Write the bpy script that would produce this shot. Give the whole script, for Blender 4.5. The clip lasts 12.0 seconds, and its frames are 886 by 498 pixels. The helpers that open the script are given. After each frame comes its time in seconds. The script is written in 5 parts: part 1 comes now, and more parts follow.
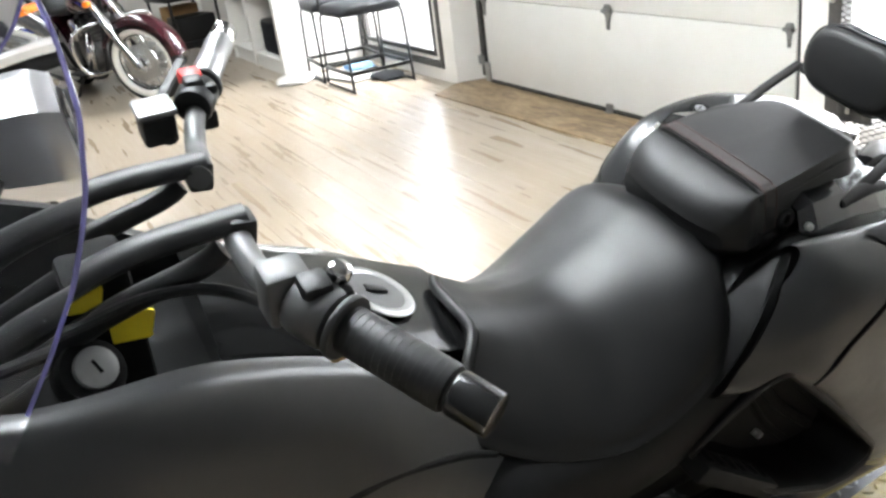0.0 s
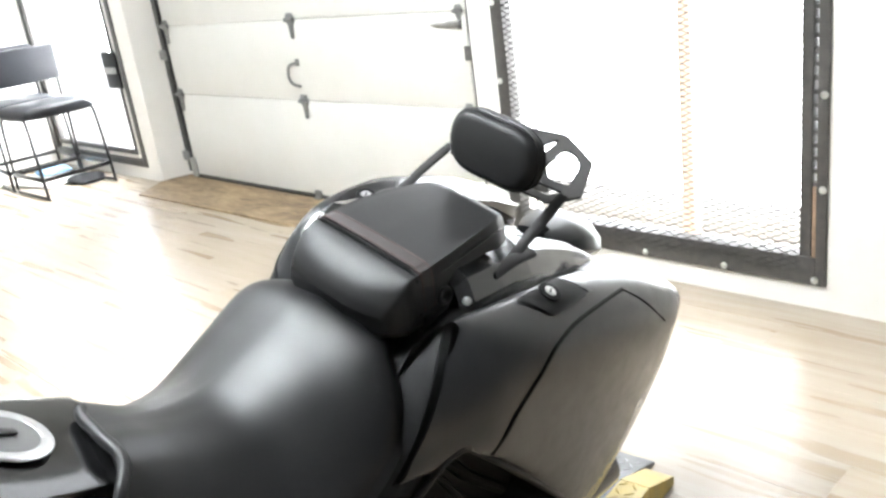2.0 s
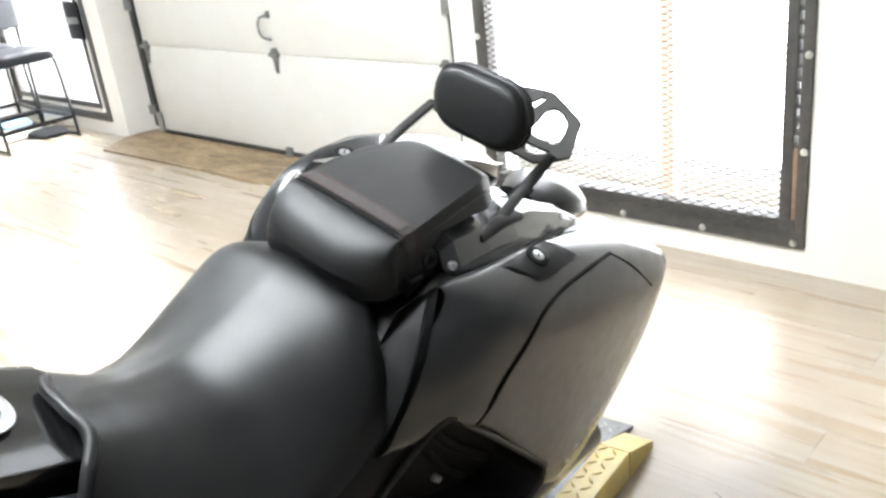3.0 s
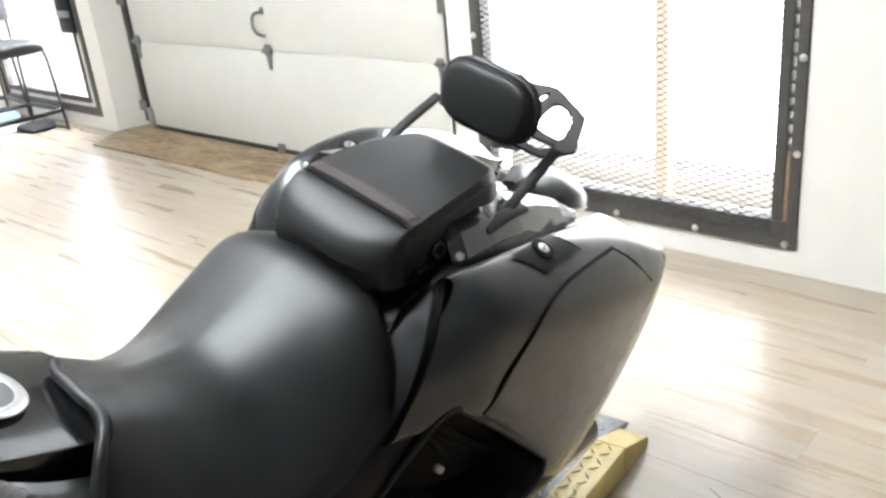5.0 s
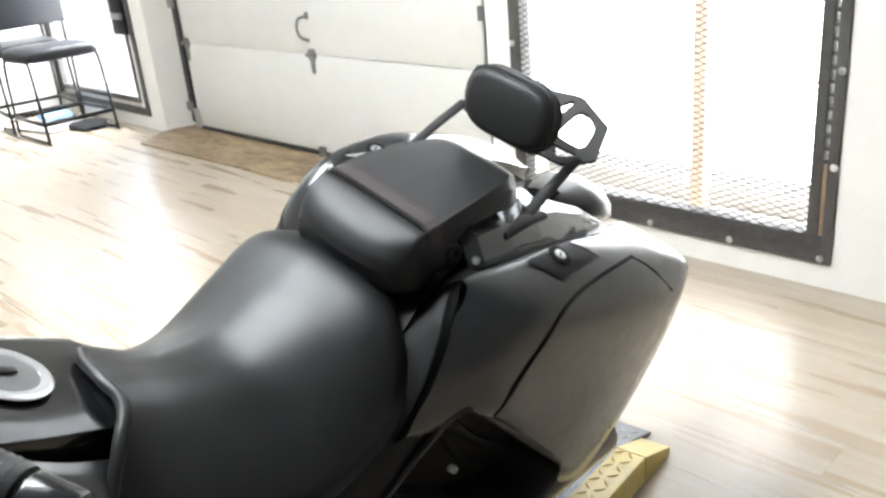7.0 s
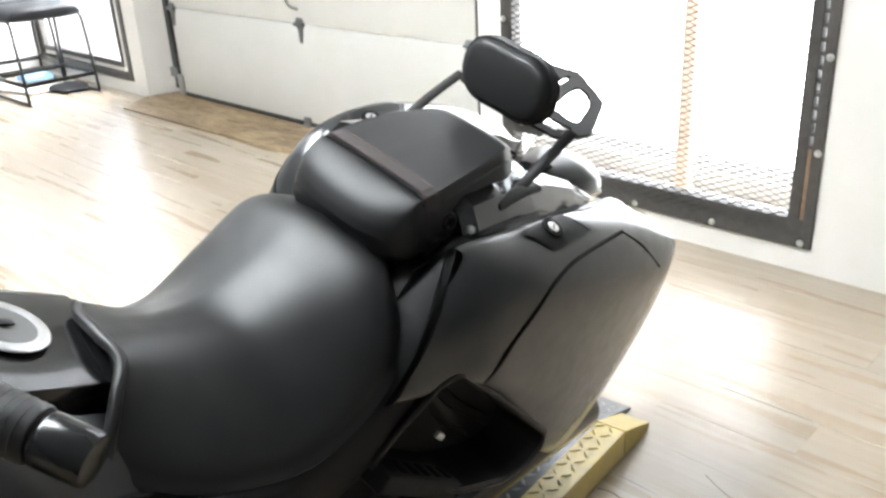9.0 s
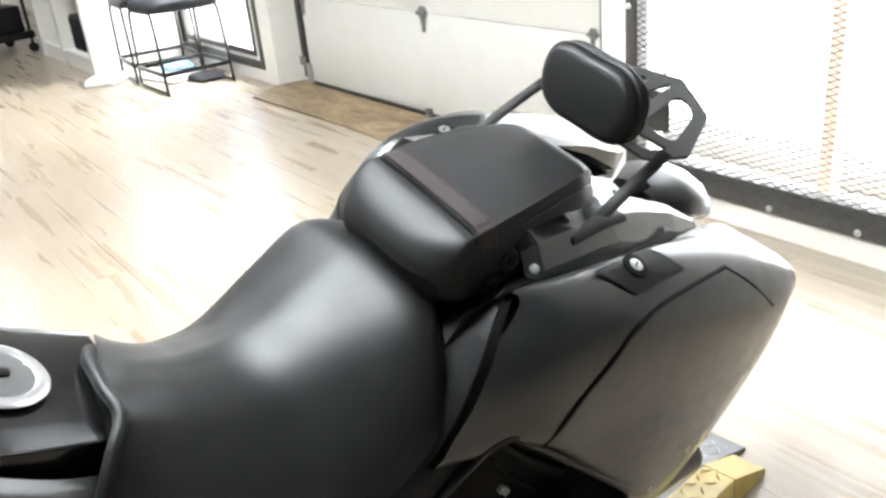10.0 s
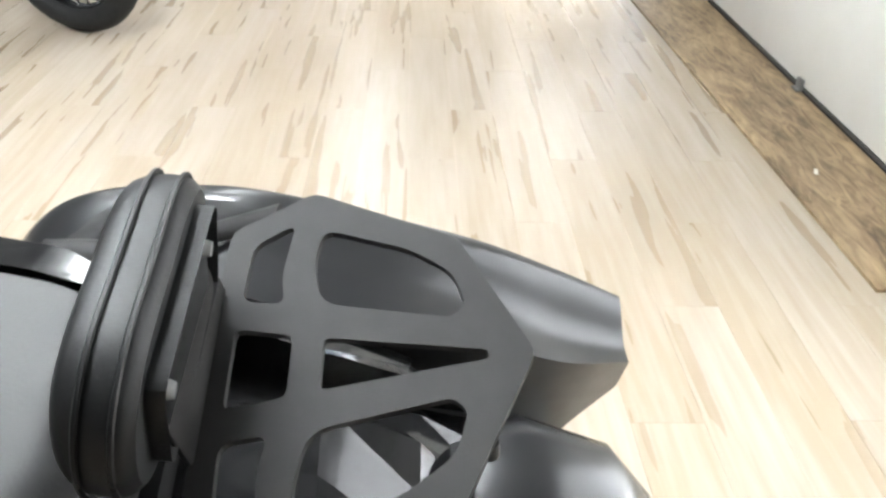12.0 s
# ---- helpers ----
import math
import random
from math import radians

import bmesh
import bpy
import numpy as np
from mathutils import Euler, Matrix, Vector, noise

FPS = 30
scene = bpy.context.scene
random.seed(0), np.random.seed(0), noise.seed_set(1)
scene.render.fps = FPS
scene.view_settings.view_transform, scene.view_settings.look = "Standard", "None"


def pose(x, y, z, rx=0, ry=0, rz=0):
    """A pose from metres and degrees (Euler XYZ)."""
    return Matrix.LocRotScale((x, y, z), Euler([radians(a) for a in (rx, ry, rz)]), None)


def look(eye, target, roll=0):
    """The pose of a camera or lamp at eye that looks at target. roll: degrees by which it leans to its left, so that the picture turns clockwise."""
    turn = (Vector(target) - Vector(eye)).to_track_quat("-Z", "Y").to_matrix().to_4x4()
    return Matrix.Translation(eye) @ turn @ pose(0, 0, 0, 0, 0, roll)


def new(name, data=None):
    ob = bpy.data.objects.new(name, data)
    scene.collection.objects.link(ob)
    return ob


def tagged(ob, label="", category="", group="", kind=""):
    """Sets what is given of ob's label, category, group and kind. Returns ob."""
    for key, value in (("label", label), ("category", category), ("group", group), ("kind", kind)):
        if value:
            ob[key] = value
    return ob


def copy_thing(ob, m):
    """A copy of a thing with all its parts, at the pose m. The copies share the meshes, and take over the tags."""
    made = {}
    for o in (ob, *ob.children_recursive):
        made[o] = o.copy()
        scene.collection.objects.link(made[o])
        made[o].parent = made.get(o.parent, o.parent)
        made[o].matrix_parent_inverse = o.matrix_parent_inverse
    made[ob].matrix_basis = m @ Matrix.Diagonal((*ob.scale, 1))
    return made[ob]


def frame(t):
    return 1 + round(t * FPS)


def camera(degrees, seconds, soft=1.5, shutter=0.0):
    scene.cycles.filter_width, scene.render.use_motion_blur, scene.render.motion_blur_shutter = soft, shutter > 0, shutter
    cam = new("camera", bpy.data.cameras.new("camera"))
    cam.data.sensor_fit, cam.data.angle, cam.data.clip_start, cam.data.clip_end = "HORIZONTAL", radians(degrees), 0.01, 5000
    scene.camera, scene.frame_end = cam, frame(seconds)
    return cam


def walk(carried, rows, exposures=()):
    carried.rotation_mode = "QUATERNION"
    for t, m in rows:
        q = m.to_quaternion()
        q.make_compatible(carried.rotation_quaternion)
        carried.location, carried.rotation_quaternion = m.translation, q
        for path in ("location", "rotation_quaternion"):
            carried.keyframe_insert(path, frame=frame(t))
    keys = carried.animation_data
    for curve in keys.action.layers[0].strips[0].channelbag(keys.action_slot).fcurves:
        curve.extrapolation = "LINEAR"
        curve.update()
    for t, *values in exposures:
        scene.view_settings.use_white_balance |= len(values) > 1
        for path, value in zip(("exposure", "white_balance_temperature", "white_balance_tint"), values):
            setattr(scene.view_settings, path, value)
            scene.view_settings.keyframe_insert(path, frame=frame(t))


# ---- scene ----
cam = camera(54.1, 12.0, soft=2.7)
EXPOSURE = 0.89
PATH = [
    (0, (4.886, -2.802, 1.253), (3.212, -2.03, 0.476), -7.9),
    (0.5, (4.9, -2.744, 1.237), (3.362, -1.719, 0.472), -7.1),
    (1, (4.916, -2.728, 1.251), (3.473, -1.539, 0.541), -8.0),
    (1.5, (4.916, -2.699, 1.242), (3.533, -1.431, 0.55), -7.9),
    (2, (4.92, -2.692, 1.244), (3.555, -1.395, 0.57), -7.8),
    (2.5, (4.896, -2.683, 1.239), (3.535, -1.394, 0.54), -6.7),
    (3, (4.866, -2.668, 1.232), (3.568, -1.356, 0.461), -6.8),
    (5, (4.851, -2.699, 1.225), (3.578, -1.363, 0.454), -5.7),
    (5.5, (4.871, -2.699, 1.231), (3.573, -1.378, 0.478), -5.6),
    (6, (4.886, -2.693, 1.23), (3.561, -1.404, 0.467), -5.1),
    (6.5, (4.892, -2.694, 1.225), (3.557, -1.428, 0.44), -4.8),
    (7, (4.896, -2.693, 1.229), (3.548, -1.42, 0.479), -5.3),
    (9, (4.888, -2.72, 1.222), (3.588, -1.428, 0.421), -3.0),
    (9.5, (4.871, -2.717, 1.214), (3.531, -1.507, 0.353), -8.2),
    (10, (4.84, -2.527, 1.223), (3.338, -1.491, 0.405), -5.6),
    (10.5, (4.726, -2.291, 1.197), (3.251, -1.286, 0.293), -5.1),
    (10.8, (4.663, -2.131, 1.224), (3.153, -1.088, 0.428), -4.4),
    (11, (4.648, -2.007, 1.209), (3.101, -1.039, 0.391), -8.3),
    (11.2, (4.644, -1.875, 1.2), (2.996, -1.057, 0.415), -6.2),
    (11.5, (4.621, -1.732, 1.22), (2.853, -1.257, 0.414), -4.9),
    (11.7, (4.555, -1.651, 1.207), (2.757, -1.426, 0.36), -4.6),
    (12, (4.384, -1.542, 1.192), (2.678, -1.462, 0.151), 2.2),
]
walk(cam, [(t, look(eye, target, roll)) for t, eye, target, roll in PATH], [(0.0, EXPOSURE - 0.2), (0.6, EXPOSURE - 0.15), (1.1, EXPOSURE + 0.08), (3.0, EXPOSURE + 0.1), (5.0, EXPOSURE - 0.15), (9.5, EXPOSURE - 0.12), (10.5, EXPOSURE + 0.1), (11.4, EXPOSURE + 0.05), (11.7, EXPOSURE - 0.10), (12.0, EXPOSURE - 0.20)])

# ---- world and light ----
world = bpy.data.worlds.new("sky")
scene.world = world
world.use_nodes = True
wn, wl = world.node_tree.nodes, world.node_tree.links
sky = wn.new("ShaderNodeTexSky")
sky.sky_type, sky.sun_disc = "NISHITA", False
sky.sun_elevation, sky.sun_rotation = radians(50), radians(90)
wl.new(sky.outputs[0], wn["Background"].inputs[0])
wn["Background"].inputs[1].default_value = 0.15

sun_data = bpy.data.lights.new("sun", "SUN")
sun_data.energy, sun_data.angle, sun_data.color = 4.5, radians(1), (1.0, 0.96, 0.9)
sun = new("sun", sun_data)
sun.matrix_world = look((12, 3.5, 12), (2, 3, 0))


def area(name, eye, target, sx, sy, watts, colour):
    d = bpy.data.lights.new(name, "AREA")
    d.shape, d.size, d.size_y, d.energy, d.color = "RECTANGLE", sx, sy, watts, colour
    ob = new(name, d)
    ob.matrix_world = look(eye, target)
    return ob


# daylight entering by the barred window and by the glass door
area("window_daylight", (3.28, 0.10, 1.45), (3.28, -3.0, 1.0), 1.5, 2.6, 80, (0.95, 0.98, 1.0))
area("glass_door_daylight", (-1.05, 0.30, 1.15), (-1.0, -3.0, 0.7), 1.2, 2.0, 150, (0.95, 0.98, 1.0))


# ---- materials ----
def mat(name, col, rough=0.5, metal=0.0, col2=None, scale=30.0, bump=0.0, bscale=None, spec=0.5, rvar=0.0, coat=0.0,
        trans=0.0, big=None, stretch=(1, 1, 1), bdist=0.002, crough=0.06):
    m = bpy.data.materials.new(name)
    m.use_nodes = True
    n, l = m.node_tree.nodes, m.node_tree.links
    b = n["Principled BSDF"]
    b.inputs["Base Color"].default_value = (*col, 1)
    b.inputs["Roughness"].default_value = rough
    b.inputs["Metallic"].default_value = metal
    b.inputs["Specular IOR Level"].default_value = spec
    b.inputs["Coat Weight"].default_value = coat
    b.inputs["Coat Roughness"].default_value = crough
    b.inputs["Transmission Weight"].default_value = trans
    tc = n.new("ShaderNodeTexCoord")
    mp = n.new("ShaderNodeMapping")
    mp.inputs["Scale"].default_value = stretch
    l.new(tc.outputs["Object"], mp.inputs[0])
    fine = n.new("ShaderNodeTexNoise")
    fine.inputs["Scale"].default_value = scale
    fine.inputs["Detail"].default_value = 6
    l.new(mp.outputs[0], fine.inputs["Vector"])
    if col2:
        mix = n.new("ShaderNodeMix")
        mix.data_type = "RGBA"
        mix.inputs[6].default_value, mix.inputs[7].default_value = (*col, 1), (*col2, 1)
        coarse = n.new("ShaderNodeTexNoise")
        coarse.inputs["Scale"].default_value = big or scale / 9
        coarse.inputs["Detail"].default_value = 3
        l.new(mp.outputs[0], coarse.inputs["Vector"])
        add = n.new("ShaderNodeMath")
        add.operation = "MULTIPLY_ADD"
        l.new(fine.outputs[0], add.inputs[0])
        add.inputs[1].default_value = 0.5
        half = n.new("ShaderNodeMath")
        half.operation = "MULTIPLY"
        half.inputs[1].default_value = 0.5
        l.new(coarse.outputs[0], half.inputs[0])
        l.new(half.outputs[0], add.inputs[2])
        ramp = n.new("ShaderNodeMapRange")
        ramp.inputs[1].default_value, ramp.inputs[2].default_value = 0.35, 0.65
        l.new(add.outputs[0], ramp.inputs[0])
        l.new(ramp.outputs[0], mix.inputs[0])
        l.new(mix.outputs[2], b.inputs["Base Color"])
    if rvar:
        rr = n.new("ShaderNodeMapRange")
        rr.inputs[1].default_value, rr.inputs[2].default_value = 0.3, 0.7
        rr.inputs[3].default_value, rr.inputs[4].default_value = rough - rvar, rough + rvar
        l.new(fine.outputs[0], rr.inputs[0])
        l.new(rr.outputs[0], b.inputs["Roughness"])
    if bump:
        bn = n.new("ShaderNodeTexNoise")
        bn.inputs["Scale"].default_value = bscale or scale * 4
        bn.inputs["Detail"].default_value = 4
        l.new(mp.outputs[0], bn.inputs["Vector"])
        bp = n.new("ShaderNodeBump")
        bp.inputs["Strength"].default_value = bump
        bp.inputs["Distance"].default_value = bdist
        l.new(bn.outputs[0], bp.inputs["Height"])
        l.new(bp.outputs[0], b.inputs["Normal"])
    return m


def wood_mat(name, dark, light, rough, along, seedy=True, warp=0.2):
    """Printed wood grain that runs along x; each piece takes its own tone and its own stretch of the grain."""
    m = bpy.data.materials.new(name)
    m.use_nodes = True
    n, l = m.node_tree.nodes, m.node_tree.links
    b = n["Principled BSDF"]
    tc, inf = n.new("ShaderNodeTexCoord"), n.new("ShaderNodeObjectInfo")
    sh = n.new("ShaderNodeVectorMath")
    sh.operation = "MULTIPLY_ADD"
    cmb = n.new("ShaderNodeCombineXYZ")
    for i in range(3):
        l.new(inf.outputs["Random"], cmb.inputs[i])
    l.new(cmb.outputs[0], sh.inputs[0])
    sh.inputs[1].default_value = (37.0, 23.0, 11.0)
    l.new(tc.outputs["Object"], sh.inputs[2])
    mp = n.new("ShaderNodeMapping")
    mp.inputs["Scale"].default_value = along
    l.new(sh.outputs[0], mp.inputs[0])
    g = n.new("ShaderNodeTexNoise")
    g.inputs["Scale"].default_value, g.inputs["Detail"].default_value, g.inputs["Distortion"].default_value = 6.0, 4, warp
    l.new(mp.outputs[0], g.inputs["Vector"])
    g2 = n.new("ShaderNodeTexNoise")
    g2.inputs["Scale"].default_value, g2.inputs["Detail"].default_value = 2.2, 3
    l.new(mp.outputs[0], g2.inputs["Vector"])
    s = n.new("ShaderNodeMath")
    s.operation = "ADD"
    l.new(g.outputs[0], s.inputs[0])
    l.new(g2.outputs[0], s.inputs[1])
    s2 = n.new("ShaderNodeMath")
    s2.operation = "MULTIPLY_ADD"
    l.new(inf.outputs["Random"], s2.inputs[0])
    s2.inputs[1].default_value = 0.22 if seedy else 0.0
    l.new(s.outputs[0], s2.inputs[2])
    r = n.new("ShaderNodeValToRGB")
    r.color_ramp.elements[0].position, r.color_ramp.elements[0].color = 0.43, (*dark, 1)
    r.color_ramp.elements[1].position, r.color_ramp.elements[1].color = 0.72, (*light, 1)
    hm = n.new("ShaderNodeMath")
    hm.operation = "MULTIPLY"
    hm.inputs[1].default_value = 0.46
    l.new(s2.outputs[0], hm.inputs[0])
    l.new(hm.outputs[0], r.inputs[0])
    l.new(r.outputs[0], b.inputs["Base Color"])
    rr = n.new("ShaderNodeMapRange")
    rr.inputs[3].default_value, rr.inputs[4].default_value = rough - 0.02, rough + 0.04
    l.new(g2.outputs[0], rr.inputs[0])
    l.new(rr.outputs[0], b.inputs["Roughness"])
    bp = n.new("ShaderNodeBump")
    bp.inputs["Strength"].default_value, bp.inputs["Distance"].default_value = 0.06, 0.001
    l.new(g.outputs[0], bp.inputs["Height"])
    l.new(bp.outputs[0], b.inputs["Normal"])
    return m


M_PLANK = wood_mat("vinyl_plank", (0.348, 0.284, 0.205), (0.428, 0.378, 0.322), 0.27, (0.55, 8.0, 1.0), warp=0.0)
M_PLY = wood_mat("plywood", (0.10, 0.062, 0.03), (0.44, 0.32, 0.185), 0.5, (1.1, 4.5, 1.0), warp=1.6)
M_GAP = mat("floor_joint", (0.50, 0.40, 0.28), 0.4, col2=(0.47, 0.37, 0.255), scale=20)
M_WALL = mat("white_wall_paint", (0.80, 0.78, 0.74), 0.7, col2=(0.76, 0.735, 0.69), scale=8, bump=0.15, bscale=90)
M_CEIL = mat("dark_unseen_ceiling", (0.10, 0.10, 0.105), 0.85, col2=(0.13, 0.13, 0.13), scale=6)
M_REAR = mat("dark_unseen_wall", (0.11, 0.11, 0.115), 0.75, col2=(0.13, 0.13, 0.13), scale=5, bump=0.1)
M_DOOR = mat("garage_door_white", (0.70, 0.69, 0.655), 0.45, col2=(0.655, 0.645, 0.60), scale=5, bump=0.12, bscale=160)
M_STEEL = mat("galvanised_steel", (0.55, 0.55, 0.54), 0.42, 0.9, col2=(0.4, 0.4, 0.39), scale=60)
M_TRACK = mat("track_grey", (0.085, 0.085, 0.082), 0.5, 0.4, col2=(0.05, 0.05, 0.05), scale=50)
M_HINGE = mat("dull_zinc", (0.30, 0.30, 0.295), 0.45, 0.6, col2=(0.19, 0.19, 0.185), scale=60)
M_FRAME = mat("dark_steel_frame", (0.075, 0.073, 0.072), 0.5, 0.3, col2=(0.11, 0.105, 0.10), scale=40, bump=0.1)
M_RUBBER = mat("black_rubber", (0.010, 0.010, 0.010), 0.7, spec=0.25, col2=(0.018, 0.018, 0.018), scale=60, bump=0.1)
M_BOLT = mat("bright_bolt", (0.7, 0.7, 0.68), 0.35, 0.9)
M_GLASS = mat("clear_glass", (1, 1, 1), 0.02, trans=1.0)
M_OUT = mat("pale_concrete", (0.6, 0.59, 0.56), 0.9, col2=(0.52, 0.5, 0.47), scale=3)
M_ORANGE = mat("pale_orange_paint", (0.80, 0.60, 0.47), 0.6, col2=(0.74, 0.55, 0.42), scale=20)
M_SEAT = mat("black_vinyl", (0.005, 0.005, 0.0054), 0.43, spec=0.36, col2=(0.009, 0.0088, 0.0088), scale=25, bump=0.08, bscale=420, rvar=0.04)
M_PILLION = mat("dull_black_vinyl", (0.006, 0.006, 0.0064), 0.50, spec=0.36, col2=(0.009, 0.0088, 0.0088), scale=25, bump=0.1, bscale=420)
M_MATTE = mat("matte_graphite_paint", (0.010, 0.0104, 0.0112), 0.40, 0.0, spec=0.20, col2=(0.008, 0.0084, 0.0092), scale=40, rvar=0.03, coat=1.0, crough=0.22)
M_PLASTIC = mat("black_plastic", (0.006, 0.006, 0.0064), 0.42, spec=0.3, col2=(0.011, 0.011, 0.011), scale=60, bump=0.2, bscale=500)
M_GLOSS = mat("gloss_black", (0.01, 0.01, 0.011), 0.12, coat=0.6, rvar=0.02, col2=(0.014, 0.014, 0.014), scale=30)
M_TANK = mat("gloss_black_tank", (0.005, 0.005, 0.0052), 0.16, spec=0.35, coat=0.1, rvar=0.02, col2=(0.007, 0.007, 0.007), scale=30)
M_RACK = mat("powder_coat_rack", (0.016, 0.015, 0.0148), 0.6, 0.0, spec=0.22, col2=(0.023, 0.022, 0.021), scale=50, bump=0.1, bscale=700)
M_CAP = mat("brushed_cap_grey", (0.30, 0.30, 0.30), 0.4, 0.7, col2=(0.24, 0.24, 0.24), scale=80)
M_CAPMID = mat("dark_cap", (0.07, 0.07, 0.07), 0.45, 0.2, col2=(0.09, 0.09, 0.09), scale=60)
M_CHROME = mat("chrome", (0.72, 0.72, 0.72), 0.12, 1.0, rvar=0.04)
M_ALU = mat("silver_paint", (0.52, 0.52, 0.53), 0.3, 0.85, col2=(0.45, 0.45, 0.46), scale=40)
M_YELLOW = mat("yellow_sticker", (0.85, 0.68, 0.02), 0.5, col2=(0.75, 0.6, 0.02), scale=40)
M_YPAINT = mat("yellow_safety_paint", (0.66, 0.49, 0.11), 0.5, col2=(0.45, 0.36, 0.15), scale=22, bump=0.1)
M_PLATE = mat("dark_tread_plate", (0.085, 0.085, 0.088), 0.40, 0.6, col2=(0.15, 0.15, 0.15), scale=30, bump=0.1)
M_LUG = mat("worn_bright_tread", (0.42, 0.42, 0.42), 0.36, 0.8, col2=(0.26, 0.26, 0.26), scale=40)
M_GRIP = mat("rubber_grip", (0.010, 0.010, 0.0105), 0.5, col2=(0.018, 0.018, 0.018), scale=40, bump=0.2)
M_RED = mat("red_plastic", (0.6, 0.02, 0.02), 0.4)
M_AMBER = mat("amber_lens", (0.8, 0.2, 0.02), 0.25)
M_SCREEN = mat("clear_polycarbonate", (0.97, 0.97, 0.99), 0.02, trans=1.0)
M_SCREEN.node_tree.nodes["Principled BSDF"].inputs["IOR"].default_value = 1.35
M_EDGE = mat("violet_sheet_edge", (0.34, 0.32, 0.70), 0.2, trans=0.6)
# near-black for joints and black parts, also for shade drawn in gaps
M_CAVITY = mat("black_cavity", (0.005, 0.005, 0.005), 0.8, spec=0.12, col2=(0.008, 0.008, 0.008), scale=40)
M_PLATEBLK = mat("matt_black_cover", (0.012, 0.012, 0.0125), 0.5, spec=0.35, col2=(0.016, 0.016, 0.016), scale=50, bump=0.1, bscale=400)
M_WELL = mat("moulded_black_plastic", (0.004, 0.004, 0.0042), 0.5, spec=0.14, col2=(0.007, 0.007, 0.007), scale=60, bump=0.15, bscale=500)
M_BAREND = mat("bar_end_black", (0.022, 0.022, 0.023), 0.22, 0.3, col2=(0.016, 0.016, 0.016), scale=60)
# darker and duller than the graphite paint, to carry shade
M_PANEL_SHADE = mat("side_panel_shade", (0.006, 0.006, 0.0064), 0.60, spec=0.20, col2=(0.009, 0.009, 0.0092), scale=60, bump=0.1, bscale=500)
M_STITCH = mat("dark_stitching", (0.05, 0.025, 0.022), 0.8)
M_VINYL = mat("blue_black_vinyl", (0.013, 0.0145, 0.019), 0.42, spec=0.45, col2=(0.018, 0.0195, 0.025), scale=60, bump=0.1, bscale=500)
M_FABRIC = mat("black_fabric", (0.010, 0.0105, 0.013), 0.8, spec=0.25, col2=(0.018, 0.0185, 0.022), scale=200, bump=0.3, bscale=800)
M_TUBE = mat("black_tube", (0.010, 0.010, 0.010), 0.28, spec=0.4)
M_WHITEWALL = mat("whitewall", (0.75, 0.73, 0.68), 0.6, col2=(0.65, 0.63, 0.58), scale=50)
M_MAROON = mat("maroon_paint", (0.03, 0.005, 0.008), 0.15, coat=0.8)
M_BLUE = mat("blue_paint", (0.02, 0.04, 0.55), 0.2, coat=0.8)
M_WHITEP = mat("white_flame_paint", (0.75, 0.72, 0.66), 0.25, coat=0.5)
M_FLAME = mat("orange_flame_paint", (0.85, 0.16, 0.02), 0.25, coat=0.5)
M_ENGINE = mat("engine_alloy", (0.22, 0.22, 0.22), 0.3, 0.8, col2=(0.03, 0.03, 0.03), scale=14)
M_CARD = mat("cardboard", (0.42, 0.26, 0.11), 0.8, col2=(0.36, 0.22, 0.1), scale=12)
M_PURPLE = mat("purple_box", (0.12, 0.03, 0.14), 0.5)
M_SHELF = mat("white_shelf", (0.8, 0.78, 0.74), 0.5, col2=(0.76, 0.74, 0.7), scale=6)
M_PAPER = mat("paper", (0.7, 0.68, 0.64), 0.8, col2=(0.6, 0.58, 0.54), scale=20)
M_LBLUE = mat("pale_blue_cloth", (0.25, 0.45, 0.7), 0.8)


def glow(name, col, strength):
    m = bpy.data.materials.new(name)
    m.use_nodes = True
    b = m.node_tree.nodes["Principled BSDF"]
    b.inputs["Base Color"].default_value = (0.8, 0.8, 0.8, 1)
    b.inputs["Emission Color"].default_value = (*col, 1)
    b.inputs["Emission Strength"].default_value = strength
    return m


M_LAMP = glow("lamp_diffuser", (0.91, 0.965, 1.0), 13.0)
M_LAMP_BRIGHT = glow("bright_lamp_diffuser", (0.91, 0.965, 1.0), 72.0)


# ---- building blocks ----
def mesh_of(name, bm, material, smooth=True):
    me = bpy.data.meshes.new(name)
    bmesh.ops.recalc_face_normals(bm, faces=bm.faces[:])
    bm.to_mesh(me)
    bm.free()
    if smooth:
        me.shade_smooth()
        me.set_sharp_from_angle(angle=radians(38))
    me.materials.append(material)
    return me


def part(name, bm, material, parent, label="", smooth=True):
    ob = new(name, mesh_of(name, bm, material, smooth))
    ob.parent = parent
    if label:
        tagged(ob, label=label)
    return ob


def thing(name, label, category, m=None, group="", kind=""):
    ob = new(name)
    ob.empty_display_size = 0.05
    if m is not None:
        ob.matrix_world = m
    return tagged(ob, label, category, group, kind)


def solid(name, bm, material, label="", category="", kind="", group="", smooth=True, m=None):
    ob = new(name, mesh_of(name, bm, material, smooth))
    if m is not None:
        ob.matrix_world = m
    return tagged(ob, label, category, group, kind)


def box(lo, hi, bevel=0.0, bm=None, m=None, seg=2):
    own = bmesh.new()
    bmesh.ops.create_cube(own, size=1)
    for v in own.verts:
        v.co = Vector([(lo[i] + hi[i]) / 2 + v.co[i] * (hi[i] - lo[i]) for i in range(3)])
    if bevel:
        bmesh.ops.bevel(own, geom=own.edges[:], offset=bevel, segments=seg, profile=0.5, affect="EDGES")
    if m is not None:
        bmesh.ops.transform(own, matrix=m, verts=own.verts[:])
    return merge(bm, own)


